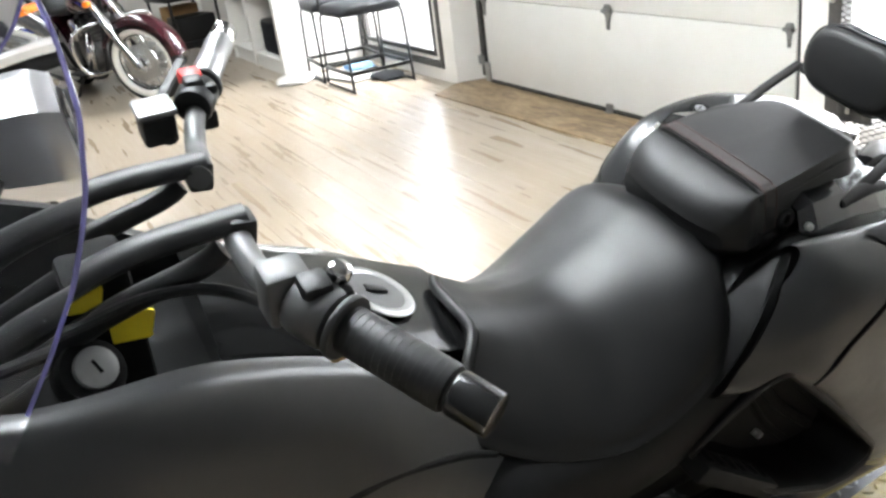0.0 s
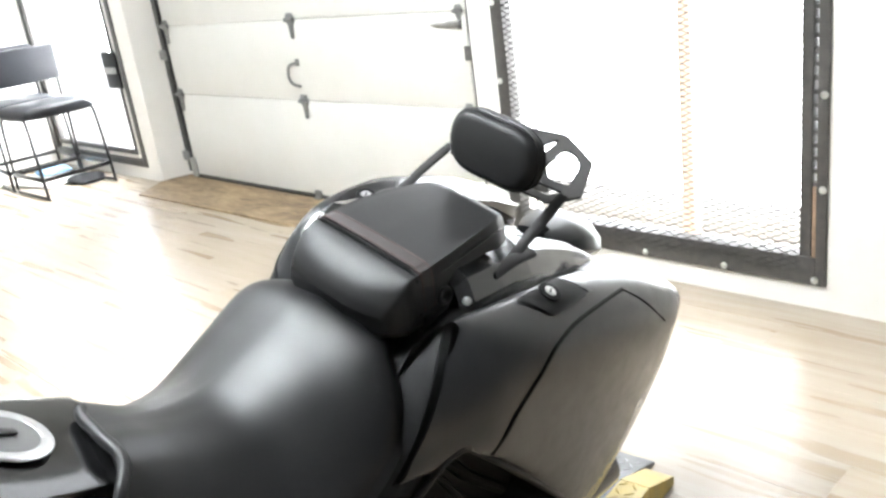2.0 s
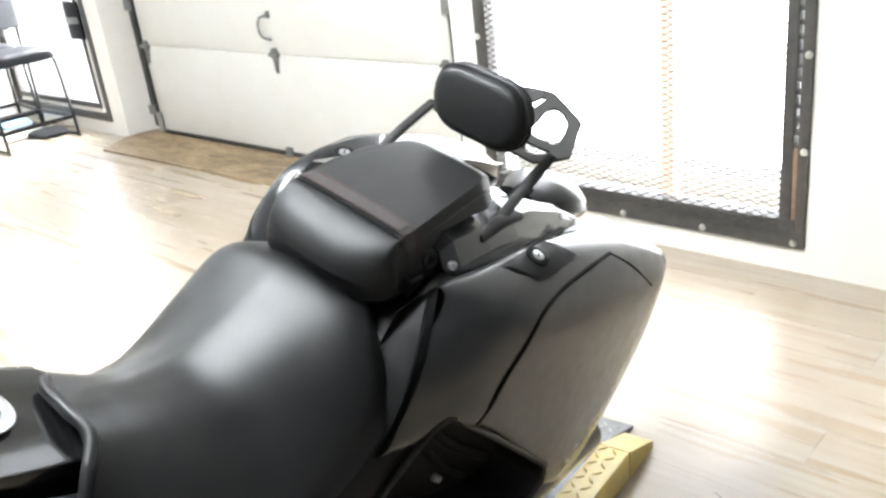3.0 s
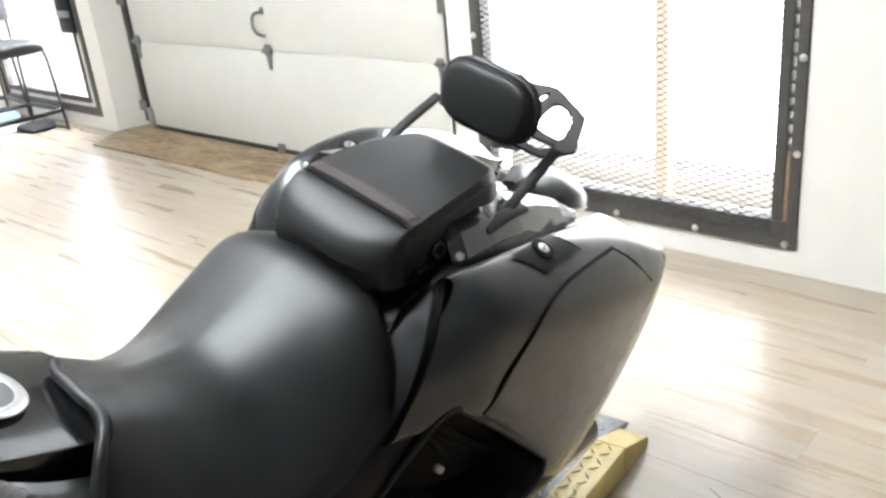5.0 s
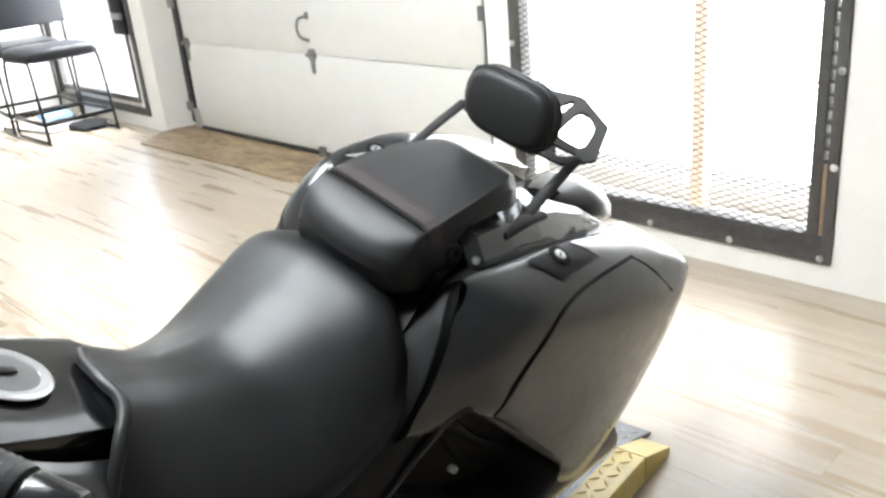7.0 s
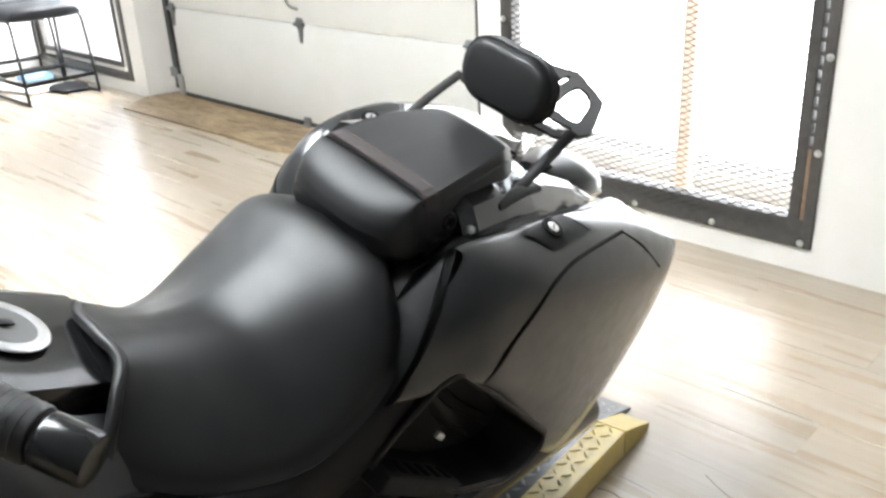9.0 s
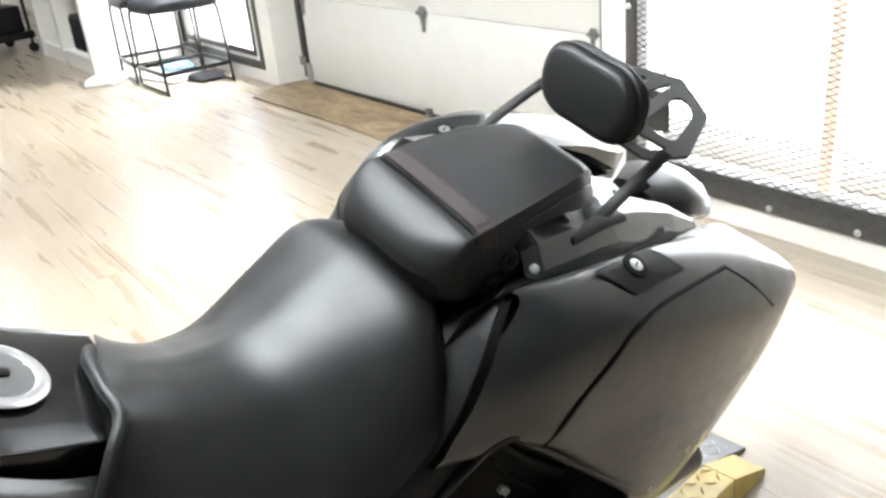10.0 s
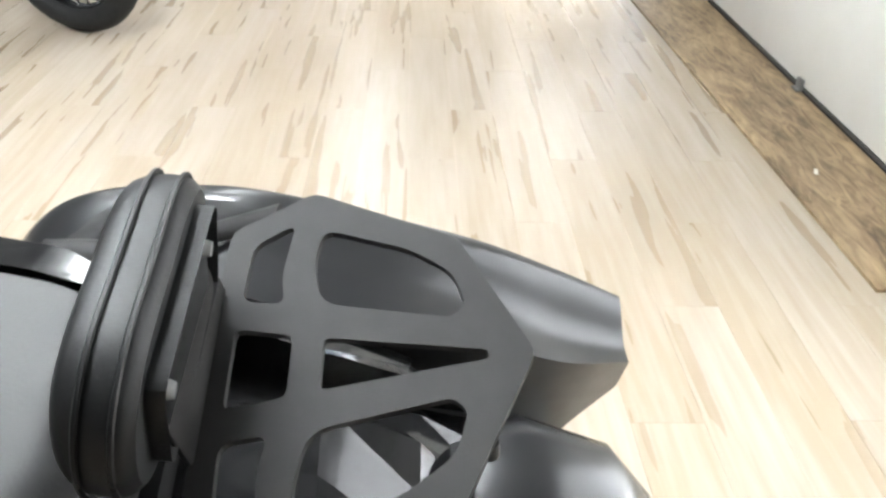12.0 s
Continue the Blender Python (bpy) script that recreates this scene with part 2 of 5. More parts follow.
def merge(bm, own):
    if bm is None:
        return own
    tmp = bpy.data.meshes.new("tmp")
    own.to_mesh(tmp)
    own.free()
    bm.from_mesh(tmp)
    bpy.data.meshes.remove(tmp)
    return bm


def cyl(a, b, r, seg=16, r2=None, bm=None, bevel=0.0):
    a, b = Vector(a), Vector(b)
    own = bmesh.new()
    bmesh.ops.create_cone(own, cap_ends=True, segments=seg, radius1=r, radius2=r if r2 is None else r2, depth=(b - a).length)
    if bevel:
        es = [e for e in own.edges if len(e.link_faces) == 2 and any(len(f.verts) > 4 for f in e.link_faces)]
        bmesh.ops.bevel(own, geom=es, offset=bevel, segments=2, profile=0.5, affect="EDGES")
    q = (b - a).to_track_quat("Z", "Y").to_matrix().to_4x4()
    bmesh.ops.transform(own, matrix=Matrix.Translation((a + b) / 2) @ q, verts=own.verts[:])
    return merge(bm, own)


def crom(pts, k):
    """k points along a smooth curve through pts."""
    p = np.array(pts, float)
    n = len(p)
    if n == 2:
        return np.linspace(p[0], p[1], k)
    e = np.vstack([2 * p[0] - p[1], p, 2 * p[-1] - p[-2]])
    out = []
    for s in np.linspace(0, n - 1, k):
        i = min(int(s), n - 2)
        f = s - i
        a, b, c, d = e[i], e[i + 1], e[i + 2], e[i + 3]
        out.append(0.5 * (2 * b + (c - a) * f + (2 * a - 5 * b + 4 * c - d) * f * f + (3 * b - a - 3 * c + d) * f ** 3))
    return np.array(out)


def tube(pts, r, seg=10, k=None, bm=None, flat=1.0, r2=None):
    """A round bar along a smooth curve through pts."""
    c = crom(pts, k or max(2, (len(pts) - 1) * 6 + 1))
    own = bmesh.new()
    rings = []
    up = Vector((0.013, 0.021, 1))
    for i, p in enumerate(c):
        d = Vector(c[min(i + 1, len(c) - 1)] - c[max(i - 1, 0)]).normalized()
        x = d.cross(up).normalized()
        y = x.cross(d)
        f = i / (len(c) - 1)
        rad = r if r2 is None else r + (r2 - r) * f
        rings.append([own.verts.new(Vector(p) + rad * (math.cos(t) * x + flat * math.sin(t) * y)) for t in np.linspace(0, 2 * math.pi, seg, endpoint=False)])
    for a, b in zip(rings, rings[1:]):
        for j in range(seg):
            own.faces.new((a[j], a[(j + 1) % seg], b[(j + 1) % seg], b[j]))
    own.faces.new(rings[0][::-1])
    own.faces.new(rings[-1])
    return merge(bm, own)


def loft(stations, nu=28, nv=40, mirror=True, closed=True, ends=True, bm=None, linear=False):
    """A skin over stations (y, [(x, z), ...]) along y; with mirror the profile is the half from the top middle to the bottom middle."""
    prof = []
    for s in stations:
        c = np.array(s[1], float) if linear else crom(s[1], nu)
        if mirror:
            c = np.vstack([c, (c[::-1] * (-1, 1))[(1 if abs(c[-1][0]) < 1e-6 else 0):(-1 if abs(c[0][0]) < 1e-6 else None)]])
        prof.append(np.column_stack([c[:, 0], np.full(len(c), s[0]), c[:, 1]]))
    prof = np.array(prof)
    grid = prof if linear else np.stack([crom(prof[:, j], nv) for j in range(prof.shape[1])], 1)
    own = bmesh.new()
    vs = [[own.verts.new(p) for p in row] for row in grid]
    n = grid.shape[1]
    for a, b in zip(vs, vs[1:]):
        for j in range(n if closed else n - 1):
            own.faces.new((a[j], a[(j + 1) % n], b[(j + 1) % n], b[j]))
    if ends and closed:
        own.faces.new(vs[0][::-1])
        own.faces.new(vs[-1])
    bmesh.ops.remove_doubles(own, verts=own.verts[:], dist=1e-5)
    return merge(bm, own)


def ring(r, t, seg=40, tseg=10, flat=1.0, bm=None, m=None):
    """A torus about z."""
    own = bmesh.new()
    vs = [[own.verts.new(((r + t * math.cos(b)) * math.cos(a), (r + t * math.cos(b)) * math.sin(a), flat * t * math.sin(b)))
           for b in np.linspace(0, 2 * math.pi, tseg, endpoint=False)] for a in np.linspace(0, 2 * math.pi, seg, endpoint=False)]
    for i in range(seg):
        for j in range(tseg):
            own.faces.new((vs[i][j], vs[(i + 1) % seg][j], vs[(i + 1) % seg][(j + 1) % tseg], vs[i][(j + 1) % tseg]))
    if m is not None:
        bmesh.ops.transform(own, matrix=m, verts=own.verts[:])
    return merge(bm, own)


def plate(outline, holes, thick, bm=None, m=None, bevel=0.0015):
    """A flat plate in xy with holes, from z = 0 down to -thick."""
    own = bmesh.new()
    edges = []
    for loop in [outline, *holes]:
        vs = [own.verts.new((x, y, 0)) for x, y in loop]
        edges += [own.edges.new((vs[i], vs[(i + 1) % len(vs)])) for i in range(len(vs))]
    bmesh.ops.triangle_fill(own, edges=edges, use_beauty=True, use_dissolve=False)
    bmesh.ops.recalc_face_normals(own, faces=own.faces[:])
    if own.faces[:] and own.faces[0].normal.z < 0:
        bmesh.ops.reverse_faces(own, faces=own.faces[:])
    ext = bmesh.ops.extrude_face_region(own, geom=own.faces[:])
    bmesh.ops.translate(own, vec=(0, 0, -thick), verts=[g for g in ext["geom"] if isinstance(g, bmesh.types.BMVert)])
    bmesh.ops.recalc_face_normals(own, faces=own.faces[:])
    if m is not None:
        bmesh.ops.transform(own, matrix=m, verts=own.verts[:])
    return merge(bm, own)


# ---- the room ----
WY = -0.18            # inner face of the front wall
X0, X1, Y0, H = -7.5, 5.5, -7.0, 3.0
WT = 0.22


def structure(name, lo, hi, material, label, bevel=0.0):
    return solid(name, box(lo, hi, bevel), material, label, "wall" if "wall" in name else name.split("_")[0], "structure")


ground = solid("ground", box((-40, 0.061, -0.12), (50, 60, -0.06)), M_OUT, "pale concrete ground outside the windows", "ground", "structure")
subfloor = solid("floor", box((X0, Y0, -0.1), (X1, 0.06, -0.0012)), M_GAP, "dark joints of the wood-look vinyl plank floor", "floor", "structure")
# unseen ceiling, its dark tone chosen for deep blacks on the bike
ceiling = solid("ceiling", box((X0, Y0, H), (X1, WY + WT, H + 0.1)), M_CEIL, "unseen ceiling, kept dark so the bike reflects dark", "ceiling", "structure")
structure("wall_west", (X0 - 0.2, Y0, 0), (X0, WY + WT, H), M_WALL, "plain white painted wall")
# unseen walls, kept dark so the bike's near side reflects dark
structure("wall_east", (X1, Y0, 0), (X1 + 0.2, WY + WT, H), M_REAR, "unseen grey wall, kept dark to darken reflections")
structure("wall_south", (X0, Y0 - 0.2, 0), (X1, Y0, H), M_REAR, "unseen grey wall, kept dark to darken reflections")

# front wall with three openings: glass door, garage door, barred window
GD = (-1.77, -0.36, 0.085, 2.10)
GA = (-0.20, 2.588, 0.0, 2.25)
BW = (2.712, 3.956, 0.082, 2.70)
bm = None
for xa, xb, th in ((X0, GD[0], 0.10), (GD[1], GA[0], WT), (GA[1], 2.66, WT), (2.66, BW[0], 0.10), (BW[1], X1, 0.10)):
    bm = box((xa, WY, 0), (xb, WY + th, H), bm=bm)
for o, th in ((GD, 0.10), (GA, WT), (BW, 0.10)):
    bm = box((o[0], WY, o[3]), (o[1], WY + th, H), bm=bm)
    if o[2] > 0.02:
        bm = box((o[0], WY, 0), (o[1], WY + th, o[2]), bm=bm)
solid("wall_north", bm, M_WALL, "white painted front wall with door and window openings", "wall", "structure", smooth=False)

# unseen strip lights added to light the room; the bright pair follows saddle highlights
def ceiling_light(x, y, lens=M_LAMP):
    t = thing("ceiling_light", "long white strip light added on the unseen ceiling", "ceiling light", pose(x, y, H), "ceiling strip lights")
    part("housing", box((-0.75, -0.13, -0.06), (0.75, 0.13, 0.0), 0.01), M_SHELF, t)
    part("diffuser", box((-0.73, -0.11, -0.085), (0.73, 0.11, -0.0605), 0.008), lens, t, "glowing white diffuser")
    return t


lamp1 = ceiling_light(0.9, -2.0)
bright = ceiling_light(3.5, -2.6, M_LAMP_BRIGHT)
bright.matrix_world = pose(3.5, -2.6, H, 0, 0, 90)
copy_thing(bright, pose(2.65, -2.6, H, 0, 0, 90))
for x, y in ((-1.1, -2.0), (-3.1, -2.0), (-5.1, -2.0), (-1.1, -4.8), (-3.1, -4.8), (-5.1, -4.8)):
    copy_thing(lamp1, pose(x, y, H))

# ---- sectional garage door ----
gdoor = thing("garage_door", "white insulated sectional garage door, closed, with steel hinges", "garage door", pose(0, -0.03, 0), kind="structure")
SEAMS = (0.02, 0.541, 0.950, 1.359, 1.768, 2.20)
for za, zb in zip(SEAMS, SEAMS[1:]):
    part("panel", box((-0.035, 0.0, za + 0.002), (2.435, 0.045, zb - 0.001), 0.003), M_DOOR, gdoor)
part("bottom_seal", box((-0.035, -0.004, 0.0), (2.435, 0.05, 0.02), 0.004), M_RUBBER, gdoor, "black rubber bottom seal")
part("bottom_rail", box((-0.035, -0.006, 0.0205), (2.435, -0.001, 0.034)), M_TRACK, gdoor)


def hinge_mesh():
    bm = plate([(-0.034, 0.0), (-0.018, 0.03), (0.018, 0.03), (0.034, 0.0), (0.016, -0.025), (0.009, -0.085), (-0.009, -0.085), (-0.016, -0.025)],
               [], 0.004, m=pose(0, -0.0105, 0, 90))
    bm = cyl((-0.03, -0.015, 0), (0.03, -0.015, 0), 0.009, 12, bm=bm)
    for x, z in ((-0.012, 0.018), (0.012, 0.018), (0, -0.05), (0, -0.072)):
        bm = cyl((x, -0.0105, z), (x, -0.017, z), 0.005, 8, bm=bm)
    return mesh_of("hinge", bm, M_HINGE)


HINGE = hinge_mesh()
for z in SEAMS[1:-1]:
    for x in (-0.004, 1.247, 2.403):
        h = new("hinge", HINGE)
        h.parent, h.location = gdoor, (x, 0.004, z)
        h.scale = (1.3, 1.2, 1.2) if x < 0 else (1.15, 1.1, 1.1) if x < 2 else (0.8, 1.0, 0.85)
lock = part("lock_handle", tube([(1.240, -0.008, 0.735), (1.226, -0.045, 0.725), (1.214, -0.050, 0.675), (1.228, -0.042, 0.635), (1.247, -0.008, 0.615)], 0.0075, bm=box((1.228, -0.006, 0.72), (1.254, 0.002, 0.755), 0.002)), M_HINGE, gdoor, "bent steel pull handle")
part("latch", box((2.335, -0.018, 0.885), (2.41, -0.002, 0.912), 0.003, bm=cyl((2.245, -0.012, 0.898), (2.34, -0.012, 0.898), 0.006, 10)), M_STEEL, gdoor, "sliding bolt latch")
part("seal_clip", box((1.207, -0.018, 0.015), (1.257, -0.004, 0.06), 0.003, bm=box((1.207, -0.03, 0.015), (1.257, -0.016, 0.022))), M_HINGE, gdoor)
for x, s in ((-0.03, 1), (2.43, -1)):
    part("corner_bracket", box((x - 0.03 if s < 0 else x - 0.02, -0.02, 0.02), (x + 0.02 if s < 0 else x + 0.03, -0.004, 0.14), 0.003, bm=cyl((x - s * 0.04, 0.01, 0.08), (x + s * 0.02, 0.01, 0.08), 0.012, 12)), M_STEEL, gdoor)
for x in (-0.075, 2.475):
    tr = box((x - 0.022, -0.012, 0.05), (x + 0.022, -0.006, 2.2), 0.001)
    tr = box((x - 0.022, -0.012, 0.05), (x - 0.018, 0.045, 2.2), bm=tr)
    part("track", box((x + 0.018, -0.012, 0.05), (x + 0.022, 0.045, 2.2), bm=tr), M_TRACK, gdoor, "grey steel roller track")
    for z in (0.12, 0.75, 1.4, 2.0):
        part("track_bracket", box((x - 0.05, -0.02, z), (x + 0.03, -0.012, z + 0.06), 0.002), M_HINGE, gdoor)
solid("trim", box((-0.2, 0.03, 0), (-0.0, 0.06, 2.25), bm=box((2.445, 0.03, 0), (2.6, 0.06, 2.25), bm=box((-0.2, 0.03, 2.205), (2.6, 0.06, 2.25)))), M_WALL, "white boards round the garage door", "trim", "structure")
# unseen board added behind the door, stops daylight leaking past its edges
solid("wall_outside", box((-0.25, 0.065, 0), (2.65, 0.09, 2.3)), M_WALL, "unseen backing that closes the garage opening to daylight", "wall", "structure")

# ---- barred window with expanded metal ----
win = thing("window_1", "dark steel framed window behind expanded metal mesh", "window", pose(0, WY, 0), kind="structure")
x0, x1, z0, z1 = BW
part("window_frame", box((x0, -0.012, z0), (x0 + 0.055, 0.05, z1), 0.003), M_FRAME, win)
part("window_frame", box((x1 - 0.032, -0.012, z0), (x1, 0.05, z1), 0.003), M_FRAME, win)
part("window_frame", box((x1 - 0.082, -0.008, z0 + 0.075), (x1 - 0.047, 0.05, z1), 0.003), M_FRAME, win)
part("window_frame", box((x0 + 0.0555, -0.012, z0), (x1 - 0.0325, 0.05, z0 + 0.092), 0.003), M_FRAME, win)
part("window_frame", box((x0 + 0.0555, -0.012, z1 - 0.07), (x1 - 0.0325, 0.05, z1), 0.003), M_FRAME, win)
BOLT = mesh_of("bolt", cyl((0, 0, 0), (0, -0.009, 0), 0.0125, 14, 0.008, bevel=0.002), M_BOLT)
bolts = [(x0 + 0.018 + 0.2985 * k, z0 + 0.018) for k in range(5)] + [(x0 + 0.016, 0.41 + 0.29 * k) for k in range(8)] + [(x1 - 0.012, 0.395 + 0.285 * k) for k in range(8)]
for bx, bz in bolts:
    b = new("bolt", BOLT)
    b.parent, b.location = win, (bx, -0.012, bz)
# slotted strip beside the leaf
bm = None
for k in range(56):
    bm = box((x1 - 0.047, 0.0, 0.40 + k * 0.04), (x1 - 0.0325, 0.02, 0.413 + k * 0.04), bm=bm)
part("slotted_strip", bm, M_FRAME, win, smooth=False)
part("corner_post", box((x1 - 0.046, -0.006, z0 + 0.076), (x1 - 0.0325, 0.03, 0.40), 0.002), mat("rusty_steel", (0.30, 0.20, 0.13), 0.7, 0.0, col2=(0.15, 0.10, 0.07), scale=50), win)
# expanded metal: strands that zigzag and touch their neighbours
mesh_bm = bmesh.new()
PX, PZ = 0.024, 0.0105
gx0, gx1, gz0, gz1 = x0 + 0.040, x1 - 0.070, z0 + 0.046, z1 - 0.05
rows = int((gz1 - gz0) / (2 * PZ))
cols = int((gx1 - gx0) / PX)
for r in range(rows + 1):
    zc = gz0 + r * 2 * PZ
    for sgn in (1, -1):
        prev = None
        for c in range(cols + 1):
            x = gx0 + c * PX
            z = zc + (sgn * PZ * 0.5 if c % 2 else -sgn * PZ * 0.5) + PZ * (0.5 if sgn > 0 else -0.5)
            cur = [mesh_bm.verts.new((x, y, z + dz)) for y, dz in ((-0.0165, 0.0018), (-0.0155, -0.0018))]
            if prev:
                mesh_bm.faces.new((prev[0], cur[0], cur[1], prev[1]))
            prev = cur
sol = bmesh.ops.solidify(mesh_bm, geom=mesh_bm.faces[:], thickness=0.0022)
tagged(part("expanded_metal", mesh_bm, M_FRAME, win, "dark expanded metal mesh", smooth=False), kind="stuff")
pane = part("pane", box((x0 + 0.05, 0.035, z0 + 0.07), (x1 - 0.04, 0.041, z1 - 0.065)), M_GLASS, win, "clear glass")
pane.visible_shadow = False
lt = part("latch_plate", box((x0 + 0.06, -0.012, 0.275), (x0 + 0.20, -0.008, 0.42)), M_FRAME, win, "expanded metal latch guard")
bm = None
for r in range(11):
    for q in range(5):
        for sg in (1, -1):
            zc = 0.281 + r * 0.0132
            xc = x0 + 0.067 + q * 0.0265
            bm = box((-0.0145, -0.0015, -0.0016), (0.0145, 0.0015, 0.0016), bm=bm, m=pose(xc + (0.0066 if sg > 0 else 0.0196), -0.018, zc, 0, sg * 25, 0))
tagged(part("guard_mesh", bm, M_FRAME, lt, smooth=False), kind="stuff")
lh = tube([(x0 + 0.045, -0.03, 0.385), (x0 + 0.10, -0.035, 0.375), (x0 + 0.115, -0.03, 0.345), (x0 + 0.112, -0.028, 0.31)], 0.007)
lh = box((x0 + 0.03, -0.034, 0.36), (x0 + 0.06, -0.012, 0.40), 0.003, bm=lh)
part("latch", box((x0 + 0.09, -0.03, 0.365), (x0 + 0.125, -0.016, 0.395), 0.003, bm=lh), M_STEEL, win, "galvanised slide latch")

# what shows through the window
solid("post", box((3.38, -0.02, -0.06), (3.43, 0.03, 2.9), 0.005), M_ORANGE, "pale orange post outside the window", "post")
solid("kerb", box((1.8, 0.47, -0.06), (5.5, 0.62, 0.02), 0.015), M_OUT, "low pale concrete kerb outside the window", "kerb", "structure")

# ---- glass door ----
gl = thing("door_1", "glazed door in a dark metal frame, closed", "door", pose(0, WY, 0), kind="structure")
x0, x1, z0, z1 = GD
part("door_frame", box((x0, -0.01, z0), (x0 + 0.04, 0.06, z1), 0.003), M_FRAME, gl)
part("door_frame", box((x1 - 0.045, -0.01, z0), (x1, 0.06, z1), 0.003), M_FRAME, gl)
part("door_frame", box((x0 + 0.0405, -0.01, z0), (x1 - 0.0455, 0.06, z0 + 0.045), 0.003), M_FRAME, gl)
part("door_frame", box((x0 + 0.0405, -0.01, z1 - 0.05), (x1 - 0.0455, 0.06, z1), 0.003), M_FRAME, gl)
a, b, c, d = x0 + 0.075, x1 - 0.115, z0 + 0.075, z1 - 0.09
part("leaf_stile", box((a, -0.002, c), (a + 0.03, 0.045, d), 0.003), M_FRAME, gl)
part("leaf_stile", box((b - 0.02, -0.002, c), (b, 0.045, d), 0.003), M_FRAME, gl)
part("leaf_rail", box((a + 0.0305, -0.002, c), (b - 0.0305, 0.045, c + 0.035), 0.003), M_FRAME, gl)
part("leaf_rail", box((a + 0.0305, -0.002, d - 0.035), (b - 0.0305, 0.045, d), 0.003), M_FRAME, gl)
part("weather_strip", box((b + 0.002, 0.01, c), (x1 - 0.047, 0.04, d), bm=box((x0 + 0.042, 0.01, c), (a - 0.002, 0.04, d), bm=box((a, 0.01, z0 + 0.047), (b, 0.04, c - 0.002)))), M_WALL, gl)
pn = part("pane", box((a + 0.028, 0.018, c + 0.033), (b - 0.028, 0.024, d - 0.033)), M_GLASS, gl, "clear glass")
pn.visible_shadow = False
lp = part("lock_plate", box((b - 0.12, -0.02, 0.60), (b + 0.06, -0.004, 0.83), 0.006), M_PLASTIC, gl, "dark lock plate with a steel push bar")
part("push_bar", box((b - 0.09, -0.04, 0.695), (b + 0.045, -0.02, 0.735), 0.006), M_STEEL, lp)

# ---- plywood threshold ----
solid("plywood_threshold", plate([(-0.065, -0.427), (2.613, -0.367), (2.605, -0.182), (2.5, 0.0), (-0.16, 0.0), (-0.215, -0.182)], [], 0.01, m=pose(0, 0, 0.011)), M_PLY, "worn brown plywood sheet before the garage door", "plywood sheet")
solid("paper_scrap", box((-0.02, -0.006, 0.0115), (0.02, 0.006, 0.013), m=pose(1.95, -0.258, 0, 0, 0, -20)), M_PAPER, "small white scrap of paper on the plywood", "paper scrap")

# ---- the motorcycle, leaning on its side stand ----
LEAN_DEG = 16.0
bike = thing("touring_motorcycle", "matte graphite touring motorcycle leaning on a low lift", "motorcycle",
             pose(3.7237, -1.7416, -0.0216, 0, LEAN_DEG, 0) @ Matrix.Scale(1.056, 4))
# local axes: x to the rider's left, y to the rear, z up

# rider's seat: broad saddle with skirts that fall to the side panels
def seat_shell():
    bm = loft([
        (-0.645, [(0, 0.777), (0.05, 0.776), (0.088, 0.767), (0.122, 0.746), (0.146, 0.705), (0.150, 0.670), (0, 0.65)]),
        (-0.60, [(0, 0.767), (0.055, 0.761), (0.10, 0.742), (0.148, 0.706), (0.176, 0.668), (0.168, 0.640), (0, 0.61)]),
        (-0.54, [(0, 0.750), (0.065, 0.740), (0.12, 0.712), (0.172, 0.670), (0.198, 0.636), (0.188, 0.612), (0, 0.58)]),
        (-0.45, [(0, 0.738), (0.08, 0.722), (0.14, 0.686), (0.188, 0.646), (0.208, 0.618), (0.198, 0.596), (0, 0.57)]),
        (-0.36, [(0, 0.766), (0.08, 0.755), (0.14, 0.729), (0.186, 0.688), (0.207, 0.650), (0.198, 0.624), (0, 0.59)]),
        (-0.29, [(0, 0.790), (0.08, 0.782), (0.134, 0.766), (0.166, 0.738), (0.188, 0.694), (0.180, 0.664), (0, 0.63)]),
        (-0.245, [(0, 0.780), (0.08, 0.773), (0.112, 0.760), (0.124, 0.738), (0.144, 0.715), (0.15, 0.690), (0, 0.68)]),
        (-0.21, [(0, 0.765), (0.07, 0.758), (0.10, 0.742), (0.115, 0.725), (0.13, 0.710), (0.13, 0.700), (0, 0.69)]),
    ], 30, 60)
    for v in bm.verts:
        f = max(0.0, min(1.0, (-0.30 - v.co.y) / 0.22))
        v.co.z -= f * max(0.0, min(1.0, (0.05 - v.co.x) / 0.14)) * 0.030
        v.co.y += front_sweep(v.co.x, v.co.y)
        v.co.x *= 1.0 if v.co.x > 0 else 0.93
    return bm


def front_sweep(x, y):
    """The seat's front edge is hollowed for the tank and reaches forward at its sides."""
    f = max(0.0, min(1.0, (-0.52 - y) / 0.125))
    return f * float(np.interp(x, (-0.20, -0.06, 0, 0.05, 0.088, 0.12, 0.15, 0.20), (0.08, 0.06, 0.038, 0.036, 0.038, 0.014, -0.018, -0.03)))


seat = part("seat", seat_shell(), M_SEAT, bike, "wide black vinyl rider's saddle")
seat.matrix_basis = pose(0, 0, 0.7, 0, -4, 0) @ pose(0, 0, -0.7)
path = [(-0.02, 0.771), (0.0, 0.774), (0.03, 0.776), (0.05, 0.776), (0.088, 0.767), (0.122, 0.747), (0.147, 0.706), (0.156, 0.670), (0.170, 0.640), (0.182, 0.622)]
part("seat_piping", tube([(x, -0.647 + front_sweep(x, -0.647), z) for x, z in path], 0.0075, k=60), M_SEAT, seat)

